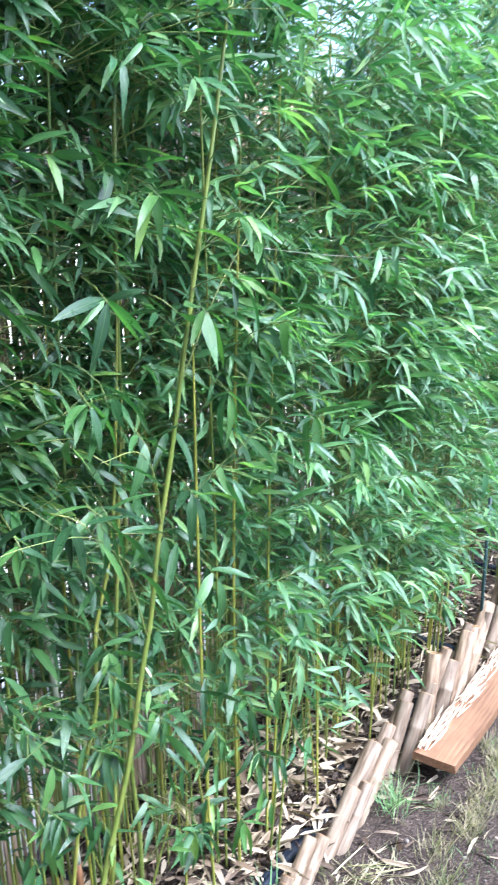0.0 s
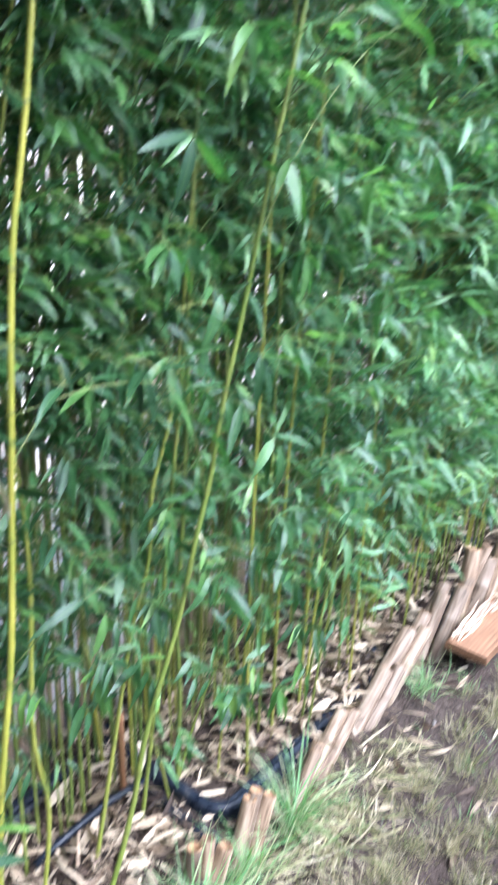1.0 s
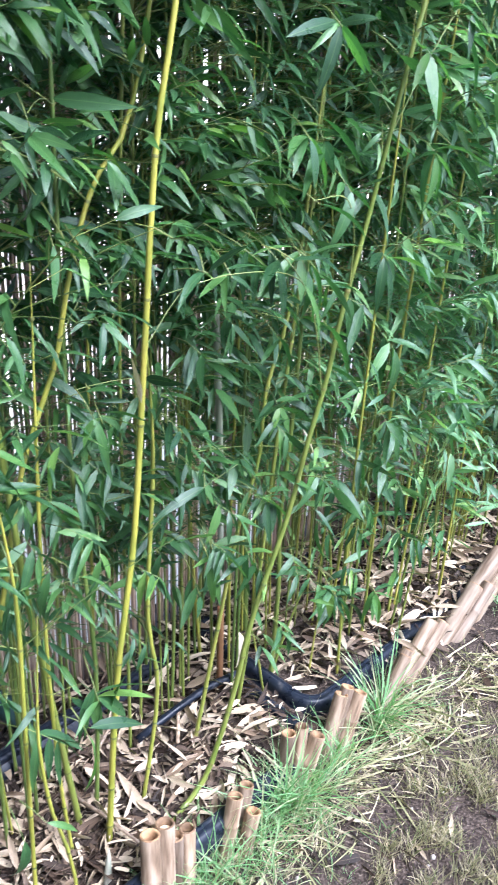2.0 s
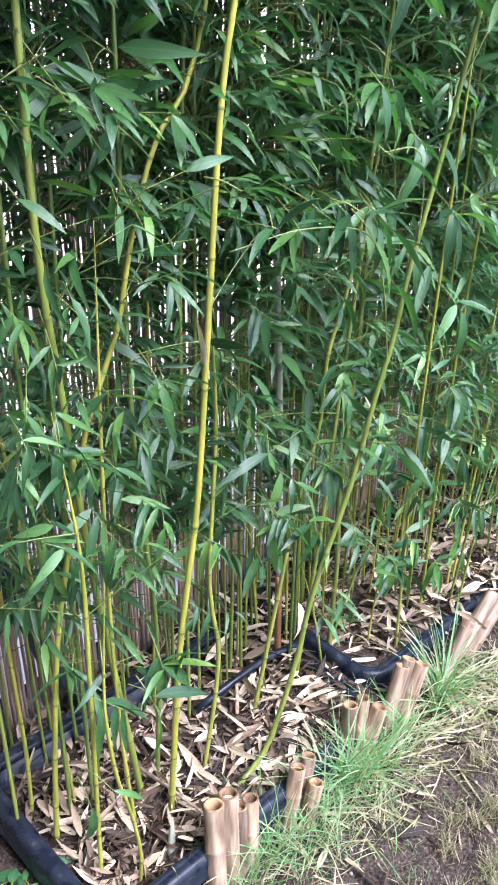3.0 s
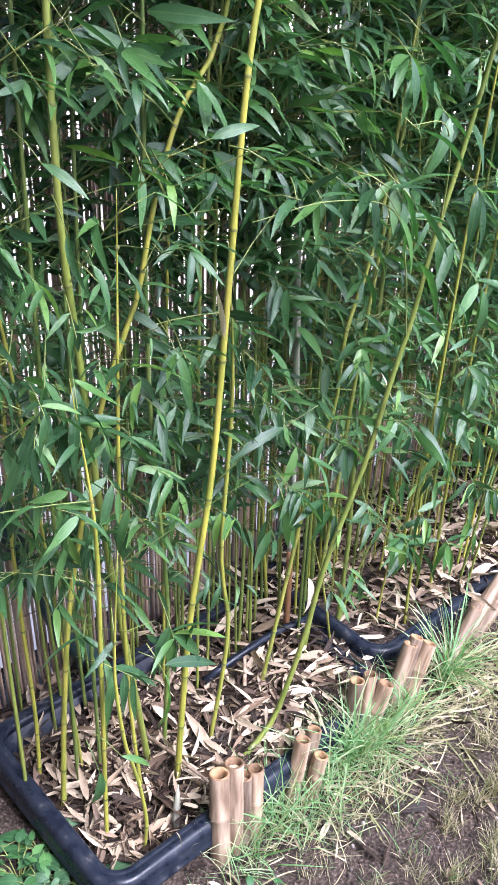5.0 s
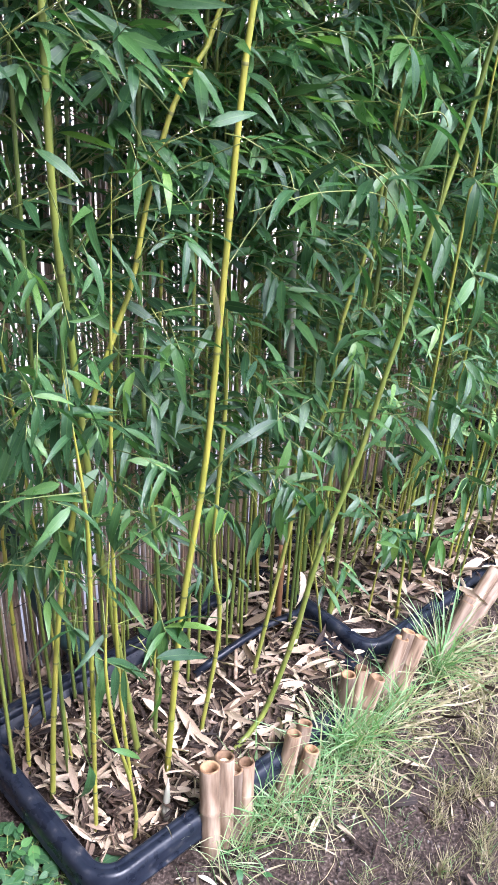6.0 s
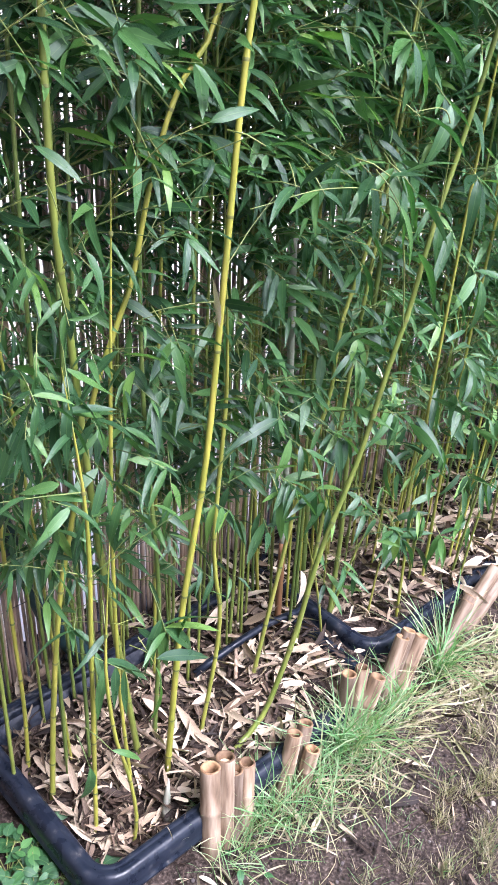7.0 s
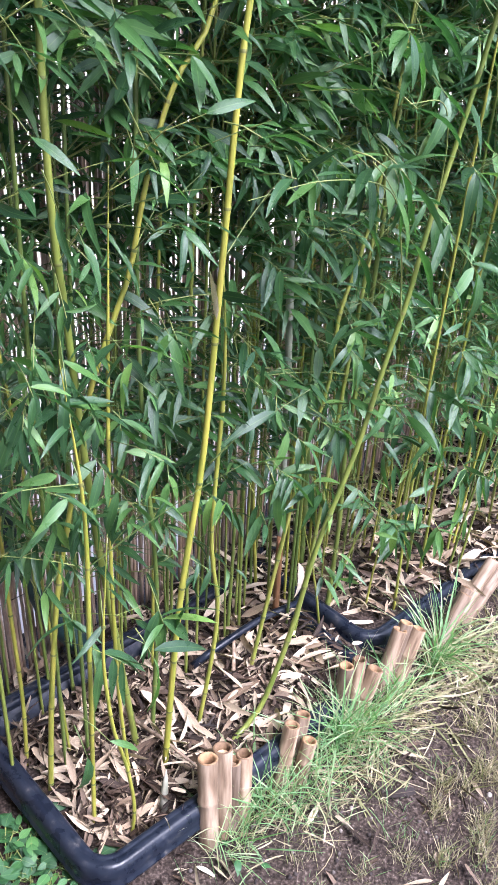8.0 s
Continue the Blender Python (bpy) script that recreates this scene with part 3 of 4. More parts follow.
def bamboo(points, r0, green, first_leaf, single, branches=1.0, leaf_len=0.085, spread=0.28, label="", most=2):
    """A culm along plan points (s, d, z), with nodes, twigs and leaves. single: leaves as objects of their own."""
    base = plan(*points[0])
    e = thing("bamboo", base, label or ("yellow-green bamboo culm with drooping green leaves" if not green else "slender green bamboo culm with long green leaves"), "bamboo", "bamboo hedge")
    path = smooth_path([plan(*p) - base for p in points], 0.03)
    lengths = [0.0]
    for a, b in zip(path, path[1:]):
        lengths.append(lengths[-1] + (b - a).length)
    total = lengths[-1]
    nodes, x = [], float(rng.uniform(0.03, 0.09))
    gap, widest = float(rng.uniform(0.07, 0.11)), float(rng.uniform(0.17, 0.25))
    while x < total - 0.05:
        nodes.append(x)
        gap = min(gap * 1.22, widest)
        x += gap * float(rng.uniform(0.85, 1.15))

    def at_len(q):
        k = int(np.searchsorted(lengths, q))
        k = min(max(k, 1), len(path) - 1)
        t = (q - lengths[k - 1]) / max(lengths[k] - lengths[k - 1], 1e-6)
        return path[k - 1].lerp(path[k], t)

    qs = sorted(set([0.0, total] + [q + o for q in nodes for o in ((-0.012, -0.003, 0.0, 0.004, 0.014) if single else (-0.006, 0.0, 0.008))] + list(np.arange(0.03, total, 0.06 if single else 0.12))))
    qs = [q for q in qs if 0 <= q <= total]
    rad = []
    for q in qs:
        r = r0 * (1 - 0.55 * q / max(total, 2.6))
        r *= min(1.0, 0.12 + (total - q) / 0.35)
        near_node = min((abs(q - k) for k in nodes), default=1)
        rad.append(r * (1.16 if near_node < 0.002 else 1.06 if near_node < 0.006 else 1.0))
    v, f = tube([at_len(q) for q in qs], rad, 10 if single else 6)
    culm = part("culm", mesh_of("culm", v, f, CULM_GREEN if green else CULM), e)
    if single:
        for q in nodes[:12]:
            c, t = at_len(q), (at_len(q + 0.01) - at_len(q - 0.01))
            t.normalize()
            r = r0 * (1 - 0.55 * q / max(total, 2.6))
            v, f = tube([c - t * 0.0035, c - t * 0.0015, c + t * 0.001, c + t * 0.003], [r * 1.03, r * 1.2, r * 1.16, r * 1.02], 10, False)
            part("node", mesh_of("node", v, f, NODE), culm)
    twigs, leaves = [], []
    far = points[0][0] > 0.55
    for q in nodes:
        p = at_len(q)
        if p.z + base.z < first_leaf:
            continue
        more = most + 3 if most > 4 and p.z + base.z > 1.05 else most
        for _ in range(more if rng.random() < 0.8 * branches else max(1, more // 2)):
            a = float(rng.uniform(0, 2 * math.pi))
            out = Vector((math.cos(a), math.sin(a), 0)) + OUTWARD * 0.45
            out.normalize()
            length = spread * float(rng.uniform(0.5, 1.25))
            d_tip = to_plan(*(p + out * length + base).xy)[1]
            if d_tip > FENCE_D - 0.03:      # stay in front of the fence
                out = (out - ACROSS * min(1.2, (d_tip - FENCE_D + 0.03) / length * 1.3)).normalized()
            bits, mine = side_twig(p, out, length, leaf_len, 0.86 if far else 1.0)
            kept = []
            for leaf in mine:
                w = leaf[0] + base
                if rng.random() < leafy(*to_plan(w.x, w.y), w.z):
                    kept.append(leaf)
            if len(kept) < 0.3 * len(mine):
                bits = bits[:1] if rng.random() < 0.35 else []
                kept = kept[:2] if bits else []
            if not bits:
                continue
            if single:
                v, f = joined(bits)
                twig = part("twig", mesh_of("twig", v, f, TWIG), e)
                for where, direction, roll, size, width in kept:
                    part("leaf", LEAF_MESH[int(rng.integers(len(LEAF_MESH)))], twig, m=leaf_pose(where, direction, roll, size, width))
            else:
                twigs += bits
                leaves += kept
    if not single:
        if twigs:
            v, f = joined(twigs)
            tagged(part("twigwork", mesh_of("twigwork", v, f, TWIG), e), kind="stuff")
        if leaves:
            tagged(part("foliage", leaf_mass("foliage", leaves, LEAVES_LIT if far else LEAVES, MASS_SHAPES), e), kind="stuff")
    return e


# the culms that stand out
A = bamboo([(0.0, 0.13, 0), (0.04, 0.13, 0.43), (0.09, 0.13, 0.73), (0.12, 0.13, 1.04), (0.15, 0.13, 1.35), (0.2, 0.13, 1.6), (0.34, 0.15, 2.4)], 0.0063, False, 1.2, True, 0.5, label="thick yellow-green bamboo culm rising from the black tub")
B = bamboo([(-0.2, 0.229, 0), (-0.173, 0.229, 0.27), (-0.139, 0.229, 0.51), (-0.1, 0.229, 0.67), (-0.047, 0.229, 0.87), (0.025, 0.229, 1.02), (0.05, 0.229, 1.11), (0.077, 0.229, 1.2), (0.12, 0.229, 1.29), (0.2, 0.229, 1.41), (0.3, 0.23, 1.9), (0.34, 0.23, 2.3)], 0.0053, False, 0.95, True, 0.6, label="crooked yellow bamboo culm bending above the tub")
C = bamboo([(-0.18, 0.11, 0), (-0.16, 0.11, 0.47), (-0.15, 0.11, 0.75), (-0.17, 0.11, 1.0)], 0.0042, False, 0.6, True, 0.8)
D = bamboo([(-0.01, 0.20, 0), (-0.06, 0.20, 0.47), (-0.08, 0.20, 0.67), (-0.10, 0.20, 1.00), (-0.11, 0.20, 1.18), (-0.10, 0.20, 1.5), (-0.06, 0.2, 2.2)], 0.0068, True, 0.8, True, 0.8)
E = bamboo([(0.1, 0.078, 0.0), (0.135, 0.078, 0.048), (0.198, 0.077, 0.075), (0.242, 0.074, 0.16), (0.286, 0.068, 0.305), (0.317, 0.061, 0.463), (0.393, 0.053, 0.663), (0.43, 0.047, 0.814), (0.467, 0.042, 0.944), (0.487, 0.038, 1.06), (0.526, 0.032, 1.21), (0.57, 0.023, 1.414), (0.65, 0.01, 1.75), (0.74, 0.0, 2.15)], 0.0059, True, 1.1, True, 0.6, label="leaning green bamboo culm curving up from its foot")
F = bamboo([(0.28, 0.19, 0), (0.36, 0.19, 0.36), (0.41, 0.19, 0.58), (0.46, 0.19, 0.71), (0.47, 0.19, 0.85), (0.53, 0.19, 1.02), (0.57, 0.19, 1.3), (0.59, 0.19, 1.5)], 0.005, False, 0.5, True, 0.8)
G = bamboo([(0.62, 0.35, 0), (0.60, 0.35, 0.45), (0.54, 0.35, 0.89), (0.52, 0.35, 1.08), (0.5, 0.35, 2.0)], 0.0085, True, 0.9, True, 0.9)
H = bamboo([(0.11, 0.16, 0), (0.16, 0.16, 0.31), (0.14, 0.16, 0.52), (0.16, 0.16, 0.85), (0.15, 0.165, 1.1)], 0.0046, False, 0.8, True, 0.8)
I = bamboo([(-0.195, 0.322, 0), (-0.184, 0.322, 0.2), (-0.184, 0.322, 0.42), (-0.181, 0.322, 0.6), (-0.165, 0.322, 0.85), (-0.13, 0.33, 1.4), (-0.12, 0.33, 1.9)], 0.0042, False, 0.7, True, 0.9)
J = bamboo([(0.55, 0.20, 0), (0.56, 0.20, 0.32), (0.55, 0.20, 0.52), (0.57, 0.20, 0.78), (0.6, 0.2, 1.5), (0.65, 0.2, 2.1)], 0.006, True, 0.6, True, 0.9)
K = bamboo([(-0.135, 0.059, 0), (-0.123, 0.059, 0.1), (-0.136, 0.059, 0.23), (-0.156, 0.059, 0.33), (-0.167, 0.059, 0.47), (-0.164, 0.059, 0.56), (-0.147, 0.059, 0.74)], 0.0036, False, 9.0, True)
L = bamboo([(-0.06, 0.16, 0), (-0.07, 0.17, 0.3), (-0.06, 0.18, 0.7), (-0.02, 0.2, 1.2)], 0.0038, False, 0.5, True, 0.7)
M = bamboo([(0.04, 0.22, 0), (0.06, 0.22, 0.4), (0.05, 0.24, 0.9), (0.07, 0.24, 1.7)], 0.0048, True, 0.6, True, 0.9)
N = bamboo([(0.32, 0.3, 0), (0.33, 0.3, 0.4), (0.31, 0.3, 0.9), (0.33, 0.3, 1.5)], 0.0042, True, 0.6, True, 0.9)
P = bamboo([(0.43, 0.2, 0), (0.49, 0.2, 0.4), (0.52, 0.19, 0.8), (0.58, 0.18, 1.35)], 0.005, True, 0.6, True, 0.9)


def spray(plant, start, end):
    """One leaf of its own from start to end (plan points), on a short stalk."""
    a, b = plan(*start), plan(*end)
    way = b - a
    size = min(max(way.length, 0.07), 0.112)
    back = a - way.normalized() * 0.03 + ACROSS * 0.03 + Vector((0, 0, 0.012))
    v, f = tube([a - plant.location, (a + back) / 2 - plant.location + Vector((0, 0, 0.004)), back - plant.location], [0.0007, 0.0009, 0.0011], 4)
    stalk = part("stalk", mesh_of("stalk", v, f, TWIG), plant)
    part("leaf", LEAF_MESH[int(rng.integers(len(LEAF_MESH)))], stalk, m=leaf_pose(a - plant.location, way + Vector((0, 0, 0.02)), float(rng.normal()) * 0.35, size, float(rng.uniform(0.75, 1.0))))


# single leaves that catch the eye
spray(E, (0.062, -0.000, 1.261), (0.137, -0.020, 1.253))
spray(E, (0.126, 0.000, 1.203), (0.159, -0.030, 1.228))
spray(E, (0.118, 0.000, 1.204), (0.037, -0.030, 1.189))
spray(E, (0.242, -0.050, 1.210), (0.337, -0.070, 1.187))
spray(E, (0.303, -0.050, 1.179), (0.353, -0.080, 1.110))
spray(E, (0.287, -0.040, 1.183), (0.276, -0.070, 1.120))
spray(E, (0.318, -0.030, 1.272), (0.430, -0.070, 1.223))
spray(E, (0.397, 0.000, 1.061), (0.472, -0.030, 0.964))
spray(D, (0.014, 0.120, 0.977), (0.012, 0.080, 0.910))
spray(A, (0.203, 0.080, 0.799), (-0.013, 0.060, 0.806))
spray(A, (-0.055, 0.080, 0.748), (0.038, 0.050, 0.682))
spray(F, (0.239, 0.100, 0.616), (0.219, 0.070, 0.521))
spray(F, (0.250, 0.100, 0.647), (0.322, 0.070, 0.544))
spray(J, (0.368, 0.100, 0.700), (0.468, 0.060, 0.618))
spray(K, (-0.094, 0.030, 0.481), (-0.068, -0.010, 0.333))
spray(K, (-0.077, 0.050, 0.472), (0.064, 0.030, 0.415))
spray(C, (-0.180, 0.120, 0.549), (-0.290, 0.100, 0.575))
spray(C, (-0.150, 0.080, 0.552), (-0.214, 0.050, 0.523))
spray(H, (0.219, 0.140, 0.916), (0.253, 0.100, 0.841))
spray(J, (0.593, 0.100, 0.347), (0.727, 0.070, 0.223))
spray(J, (0.690, 0.100, 0.274), (0.856, 0.060, 0.134))
spray(F, (0.407, 0.100, 0.319), (0.534, 0.070, 0.225))
spray(E, (0.340, 0.000, 1.386), (0.400, -0.040, 1.324))
spray(E, (0.354, 0.000, 1.347), (0.272, -0.030, 1.291))
spray(J, (0.591, 0.050, 0.715), (0.706, 0.010, 0.634))
spray(J, (0.350, 0.100, 0.866), (0.382, 0.070, 0.883))
spray(B, (-0.036, 0.150, 1.383), (-0.065, 0.120, 1.341))
spray(B, (-0.140, 0.180, 1.252), (-0.127, 0.150, 1.221))
spray(K, (-0.232, 0.020, 0.368), (-0.240, 0.000, 0.255))
spray(K, (-0.184, 0.030, 0.358), (-0.140, 0.000, 0.317))
spray(C, (-0.220, 0.150, 0.953), (-0.182, 0.130, 0.958))
spray(C, (-0.167, 0.100, 0.907), (-0.231, 0.070, 0.900))
spray(A, (-0.034, 0.060, 0.462), (-0.016, 0.040, 0.552))
spray(H, (0.090, 0.120, 0.473), (0.126, 0.090, 0.433))
spray(E, (0.531, 0.000, 0.959), (0.548, -0.030, 0.898))
spray(D, (-0.125, 0.160, 1.168), (-0.144, 0.130, 1.095))
spray(B, (0.052, 0.180, 1.200), (0.037, 0.150, 1.172))
spray(D, (-0.059, 0.140, 0.856), (-0.005, 0.110, 0.802))
spray(C, (-0.218, 0.120, 0.908), (-0.262, 0.090, 0.881))
spray(E, (0.564, -0.000, 1.584), (0.716, -0.020, 1.585))
spray(E, (0.942, 0.000, 1.678), (1.065, -0.040, 1.609))
spray(E, (0.712, -0.000, 1.482), (0.769, -0.030, 1.353))
spray(E, (0.548, 0.020, 1.458), (0.624, -0.020, 1.391))
spray(E, (0.410, 0.020, 1.472), (0.471, -0.010, 1.457))
spray(E, (0.868, 0.050, 1.511), (0.924, 0.020, 1.407))
spray(E, (0.996, 0.050, 1.148), (1.091, 0.010, 1.037))
spray(E, (0.878, 0.100, 1.314), (1.100, 0.070, 1.264))
spray(E, (0.763, 0.020, 1.289), (0.814, -0.010, 1.214))
spray(E, (1.124, 0.050, 1.440), (1.078, 0.030, 1.360))
spray(E, (1.262, -0.100, 1.641), (1.278, -0.140, 1.543))
spray(E, (0.270, -0.050, 1.168), (0.312, -0.090, 1.047))


def cluster(plant, start, count, big=1.0):
    """A leafy end of one thin twig, its leaves set alternately along it."""
    a = plan(*start)
    back = a + ACROSS * 0.1 + ALONG * float(rng.uniform(-0.07, 0.07)) + UP * float(rng.uniform(-0.02, 0.06))
    bow = (a + back) / 2 + UP * 0.006
    v, f = tube([a - plant.location, bow - plant.location, back - plant.location], [0.0006, 0.0008, 0.001], 4)
    twig = part("twig", mesh_of("twig", v, f, TWIG), plant)
    for i in range(count):
        w = (1 if i % 2 else -1) * float(rng.uniform(0.1, 1.0))
        at = a.lerp(bow, 0.85 * i / count)
        way = ALONG * w - ACROSS * float(rng.uniform(0.1, 0.6)) + UP * (-0.75 + abs(w) * 0.55 + float(rng.normal()) * 0.35)
        part("leaf", LEAF_MESH[int(rng.integers(len(LEAF_MESH)))], twig, m=leaf_pose(at - plant.location, way, float(rng.normal()) * 0.5, big * float(rng.uniform(0.045, 0.085)), float(rng.uniform(0.8, 1.05))))


cluster(K, (-0.133, 0.060, 0.477), 6, 1.25)
cluster(F, (0.311, 0.100, 0.680), 5, 1.25)
cluster(J, (0.651, 0.100, 0.310), 6, 1.25)
cluster(J, (0.386, 0.100, 0.681), 5)
cluster(C, (-0.156, 0.120, 0.945), 6, 1.25)
cluster(J, (0.469, 0.120, 0.825), 4)
cluster(J, (0.671, 0.050, 0.694), 6, 1.25)
cluster(C, (-0.190, 0.140, 0.981), 5)
cluster(H, (-0.029, 0.150, 0.934), 5, 1.25)
cluster(E, (0.245, -0.020, 1.203), 4, 1.25)
cluster(A, (0.085, 0.100, 0.516), 4)
cluster(C, (-0.171, 0.140, 0.806), 5)
cluster(D, (-0.087, 0.140, 0.770), 5)
cluster(H, (0.249, 0.140, 0.787), 4)
cluster(P, (0.535, 0.100, 0.706), 5)
cluster(P, (0.661, 0.060, 0.503), 5)
cluster(P, (0.800, 0.050, 0.403), 5)
cluster(H, (0.193, 0.160, 0.941), 4)
cluster(D, (-0.061, 0.170, 1.070), 5)
cluster(B, (0.006, 0.180, 1.221), 5)
cluster(B, (0.092, 0.180, 1.100), 4)
cluster(F, (0.305, 0.120, 1.049), 5)
cluster(F, (0.397, 0.100, 1.008), 4)
cluster(E, (0.519, 0.020, 1.063), 4, 1.25)
cluster(I, (-0.157, 0.300, 0.541), 5)
cluster(L, (-0.125, 0.150, 0.688), 5)
cluster(L, (-0.051, 0.160, 0.678), 4)
cluster(A, (-0.002, 0.100, 0.712), 4)
cluster(B, (-0.115, 0.120, 0.882), 6)
cluster(A, (-0.029, 0.080, 0.802), 6)
cluster(H, (0.118, 0.100, 0.645), 6)
cluster(F, (0.259, 0.080, 0.640), 6)
cluster(F, (0.359, 0.070, 0.537), 6)
cluster(P, (0.644, 0.050, 0.406), 6)
cluster(P, (0.814, 0.030, 0.304), 6)
cluster(P, (0.551, 0.060, 0.408), 5)
cluster(F, (0.407, 0.080, 0.827), 5)
cluster(C, (-0.216, 0.100, 0.966), 6)
cluster(C, (-0.236, 0.100, 0.924), 5)
cluster(L, (-0.168, 0.120, 0.777), 6)
cluster(J, (0.395, 0.100, 0.671), 5)
cluster(J, (0.505, 0.060, 0.698), 6)
cluster(J, (0.682, 0.030, 0.749), 6)
cluster(H, (0.212, 0.100, 1.030), 5)
cluster(E, (0.416, 0.000, 1.123), 6)
cluster(E, (0.605, -0.000, 0.962), 6, 1.25)
cluster(E, (0.249, 0.000, 1.183), 5)
cluster(B, (-0.136, 0.140, 1.036), 5)
cluster(D, (-0.178, 0.140, 1.114), 6)
cluster(H, (0.189, 0.100, 0.887), 5)
cluster(A, (-0.067, 0.100, 0.721), 5)
cluster(F, (0.217, 0.100, 0.549), 5)
cluster(E, (0.739, 0.020, 0.590), 6)
cluster(E, (0.637, 0.030, 0.584), 6)
cluster(P, (0.840, 0.020, 0.417), 6)
cluster(P, (0.433, 0.060, 0.364), 4)
cluster(I, (-0.181, 0.250, 0.688), 6)
cluster(I, (-0.133, 0.250, 0.548), 5)


def fan(plant, start, count, size):
    """A broad drooping fan of large leaves at the end of a side twig."""
    a = plan(*start)
    back = a + ACROSS * 0.08 + ALONG * 0.03 + UP * 0.03
    v, f = tube([a - plant.location, (a + back) / 2 + UP * 0.005 - plant.location, back - plant.location], [0.0007, 0.0009, 0.0011], 4)
    twig = part("twig", mesh_of("twig", v, f, TWIG), plant)
    for i in range(count):
        ang = radians(-205 + 235 * (i + float(rng.uniform(0.2, 0.8))) / count)
        way = ALONG * math.cos(ang) + UP * math.sin(ang) - ACROSS * float(rng.uniform(0.1, 0.55))
        at = a.lerp(back, 0.3 * float(rng.random()))
        part("leaf", LEAF_MESH[int(rng.integers(len(LEAF_MESH)))], twig, m=leaf_pose(at - plant.location, way, float(rng.normal()) * 0.35, size * float(rng.uniform(0.7, 1.1)), float(rng.uniform(0.85, 1.1))))


fan(K, (-0.057, 0.05, 0.515), 8, 0.1)
fan(E, (0.163, -0.01, 1.19), 5, 0.085)
fan(E, (0.327, -0.01, 1.185), 7, 0.1)
fan(E, (0.43, 0.0, 1.27), 5, 0.09)
fan(F, (0.274, 0.12, 0.6), 7, 0.09)
fan(F, (0.343, 0.1, 0.58), 5, 0.09)
fan(J, (0.65, 0.1, 0.31), 7, 0.095)
fan(D, (0.037, 0.13, 0.958), 6, 0.09)
fan(E, (0.35, -0.02, 1.5), 6, 0.1)
fan(E, (0.56, -0.03, 1.46), 6, 0.1)
fan(E, (0.45, -0.04, 1.64), 6, 0.1)
fan(E, (0.72, -0.03, 1.57), 6, 0.1)
fan(E, (0.3, -0.02, 1.36), 5, 0.095)
fan(E, (0.64, -0.02, 1.3), 6, 0.1)
fan(E, (0.82, -0.02, 1.42), 6, 0.1)
fan(E, (0.55, 0.0, 1.14), 5, 0.095)
fan(E, (0.9, -0.03, 1.2), 6, 0.1)
fan(J, (0.58, 0.06, 0.38), 6, 0.085)
fan(J, (0.73, 0.04, 0.30), 6, 0.085)
fan(F, (0.28, 0.12, 0.60), 6, 0.085)
fan(F, (0.43, 0.12, 0.86), 6, 0.085)
fan(P, (0.72, 0.06, 0.65), 6, 0.085)
fan(P, (0.41, 0.1, 0.67), 6, 0.085)
fan(J, (0.80, 0.05, 0.44), 6, 0.085)
fan(P, (0.54, 0.08, 0.68), 6, 0.085)
fan(C, (-0.17, 0.12, 0.92), 7, 0.09)
fan(L, (-0.12, 0.14, 0.72), 6, 0.08)
# long leafy side branches of the leaning culm
def side_branch(plant, points):
    pth = smooth_path([plan(*q) - plant.location for q in points], 0.015)
    v, f = tube(pth, np.linspace(0.0015, 0.0006, len(pth)), 5)
    part("twig", mesh_of("twig", v, f, TWIG), plant)


side_branch(E, [(0.455, 0.043, 0.9), (0.38, 0.01, 1.06), (0.28, -0.03, 1.17), (0.16, -0.02, 1.2), (0.04, 0.0, 1.19)])
side_branch(E, [(0.497, 0.036, 1.1), (0.46, 0.01, 1.2), (0.39, -0.02, 1.27), (0.3, -0.03, 1.28)])
side_branch(B, [(0.07, 0.21, 1.17), (0.0, 0.18, 1.27), (-0.08, 0.16, 1.37), (-0.13, 0.15, 1.43)])
side_branch(E, [(0.555, 0.026, 1.34), (0.66, 0.01, 1.5), (0.8, 0.0, 1.62), (0.95, 0.0, 1.68)])
side_branch(A, [(0.09, 0.12, 0.72), (0.14, 0.09, 0.78), (0.2, 0.08, 0.8), (0.26, 0.06, 0.83)])

# ---- dead grey culm and dry sheaths ----
dead = thing("dead_culm", plan(0.45, 0.27), "dead grey bamboo cane with reddish brown foot", "bamboo")
pth = smooth_path([plan(0.445, 0.27, 0.3) - dead.location, plan(0.43, 0.27, 0.71) - dead.location, plan(0.41, 0.27, 1.02) - dead.location], 0.02)
v, f = tube(pth, [0.007 * (1.14 if k % 11 == 5 else 1) for k in range(len(pth))], 10)
part("cane", mesh_of("cane", v, f, DEAD), dead)
pth = smooth_path([plan(0.45, 0.27, -0.02) - dead.location, plan(0.447, 0.27, 0.15) - dead.location, plan(0.445, 0.27, 0.305) - dead.location], 0.03)
v, f = tube(pth, [0.008] * len(pth), 10)
part("foot", mesh_of("foot", v, f, DEAD_BASE), dead, "reddish brown lower cane")


def dry_hang(plant, start, end, width):
    a, b = plan(*start), plan(*end)
    part("dry_sheath", DRY_MESH[int(rng.integers(2))], plant, "dry beige sheath", leaf_pose(a - plant.location, b - a, float(rng.normal()) * 0.4, (b - a).length, width))


dry_hang(A, (0.102, 0.118, 0.975), (0.08, 0.105, 1.07), 0.5)
dry_hang(J, (0.58, 0.18, 0.74), (0.61, 0.14, 0.65), 0.55)
dry_hang(J, (0.57, 0.16, 0.44), (0.65, 0.1, 0.37), 0.55)
dry_hang(G, (0.6, 0.34, 0.74), (0.61, 0.33, 0.58), 1.1)
dry_hang(F, (0.41, 0.18, 0.3), (0.43, 0.16, 0.18), 1.2)

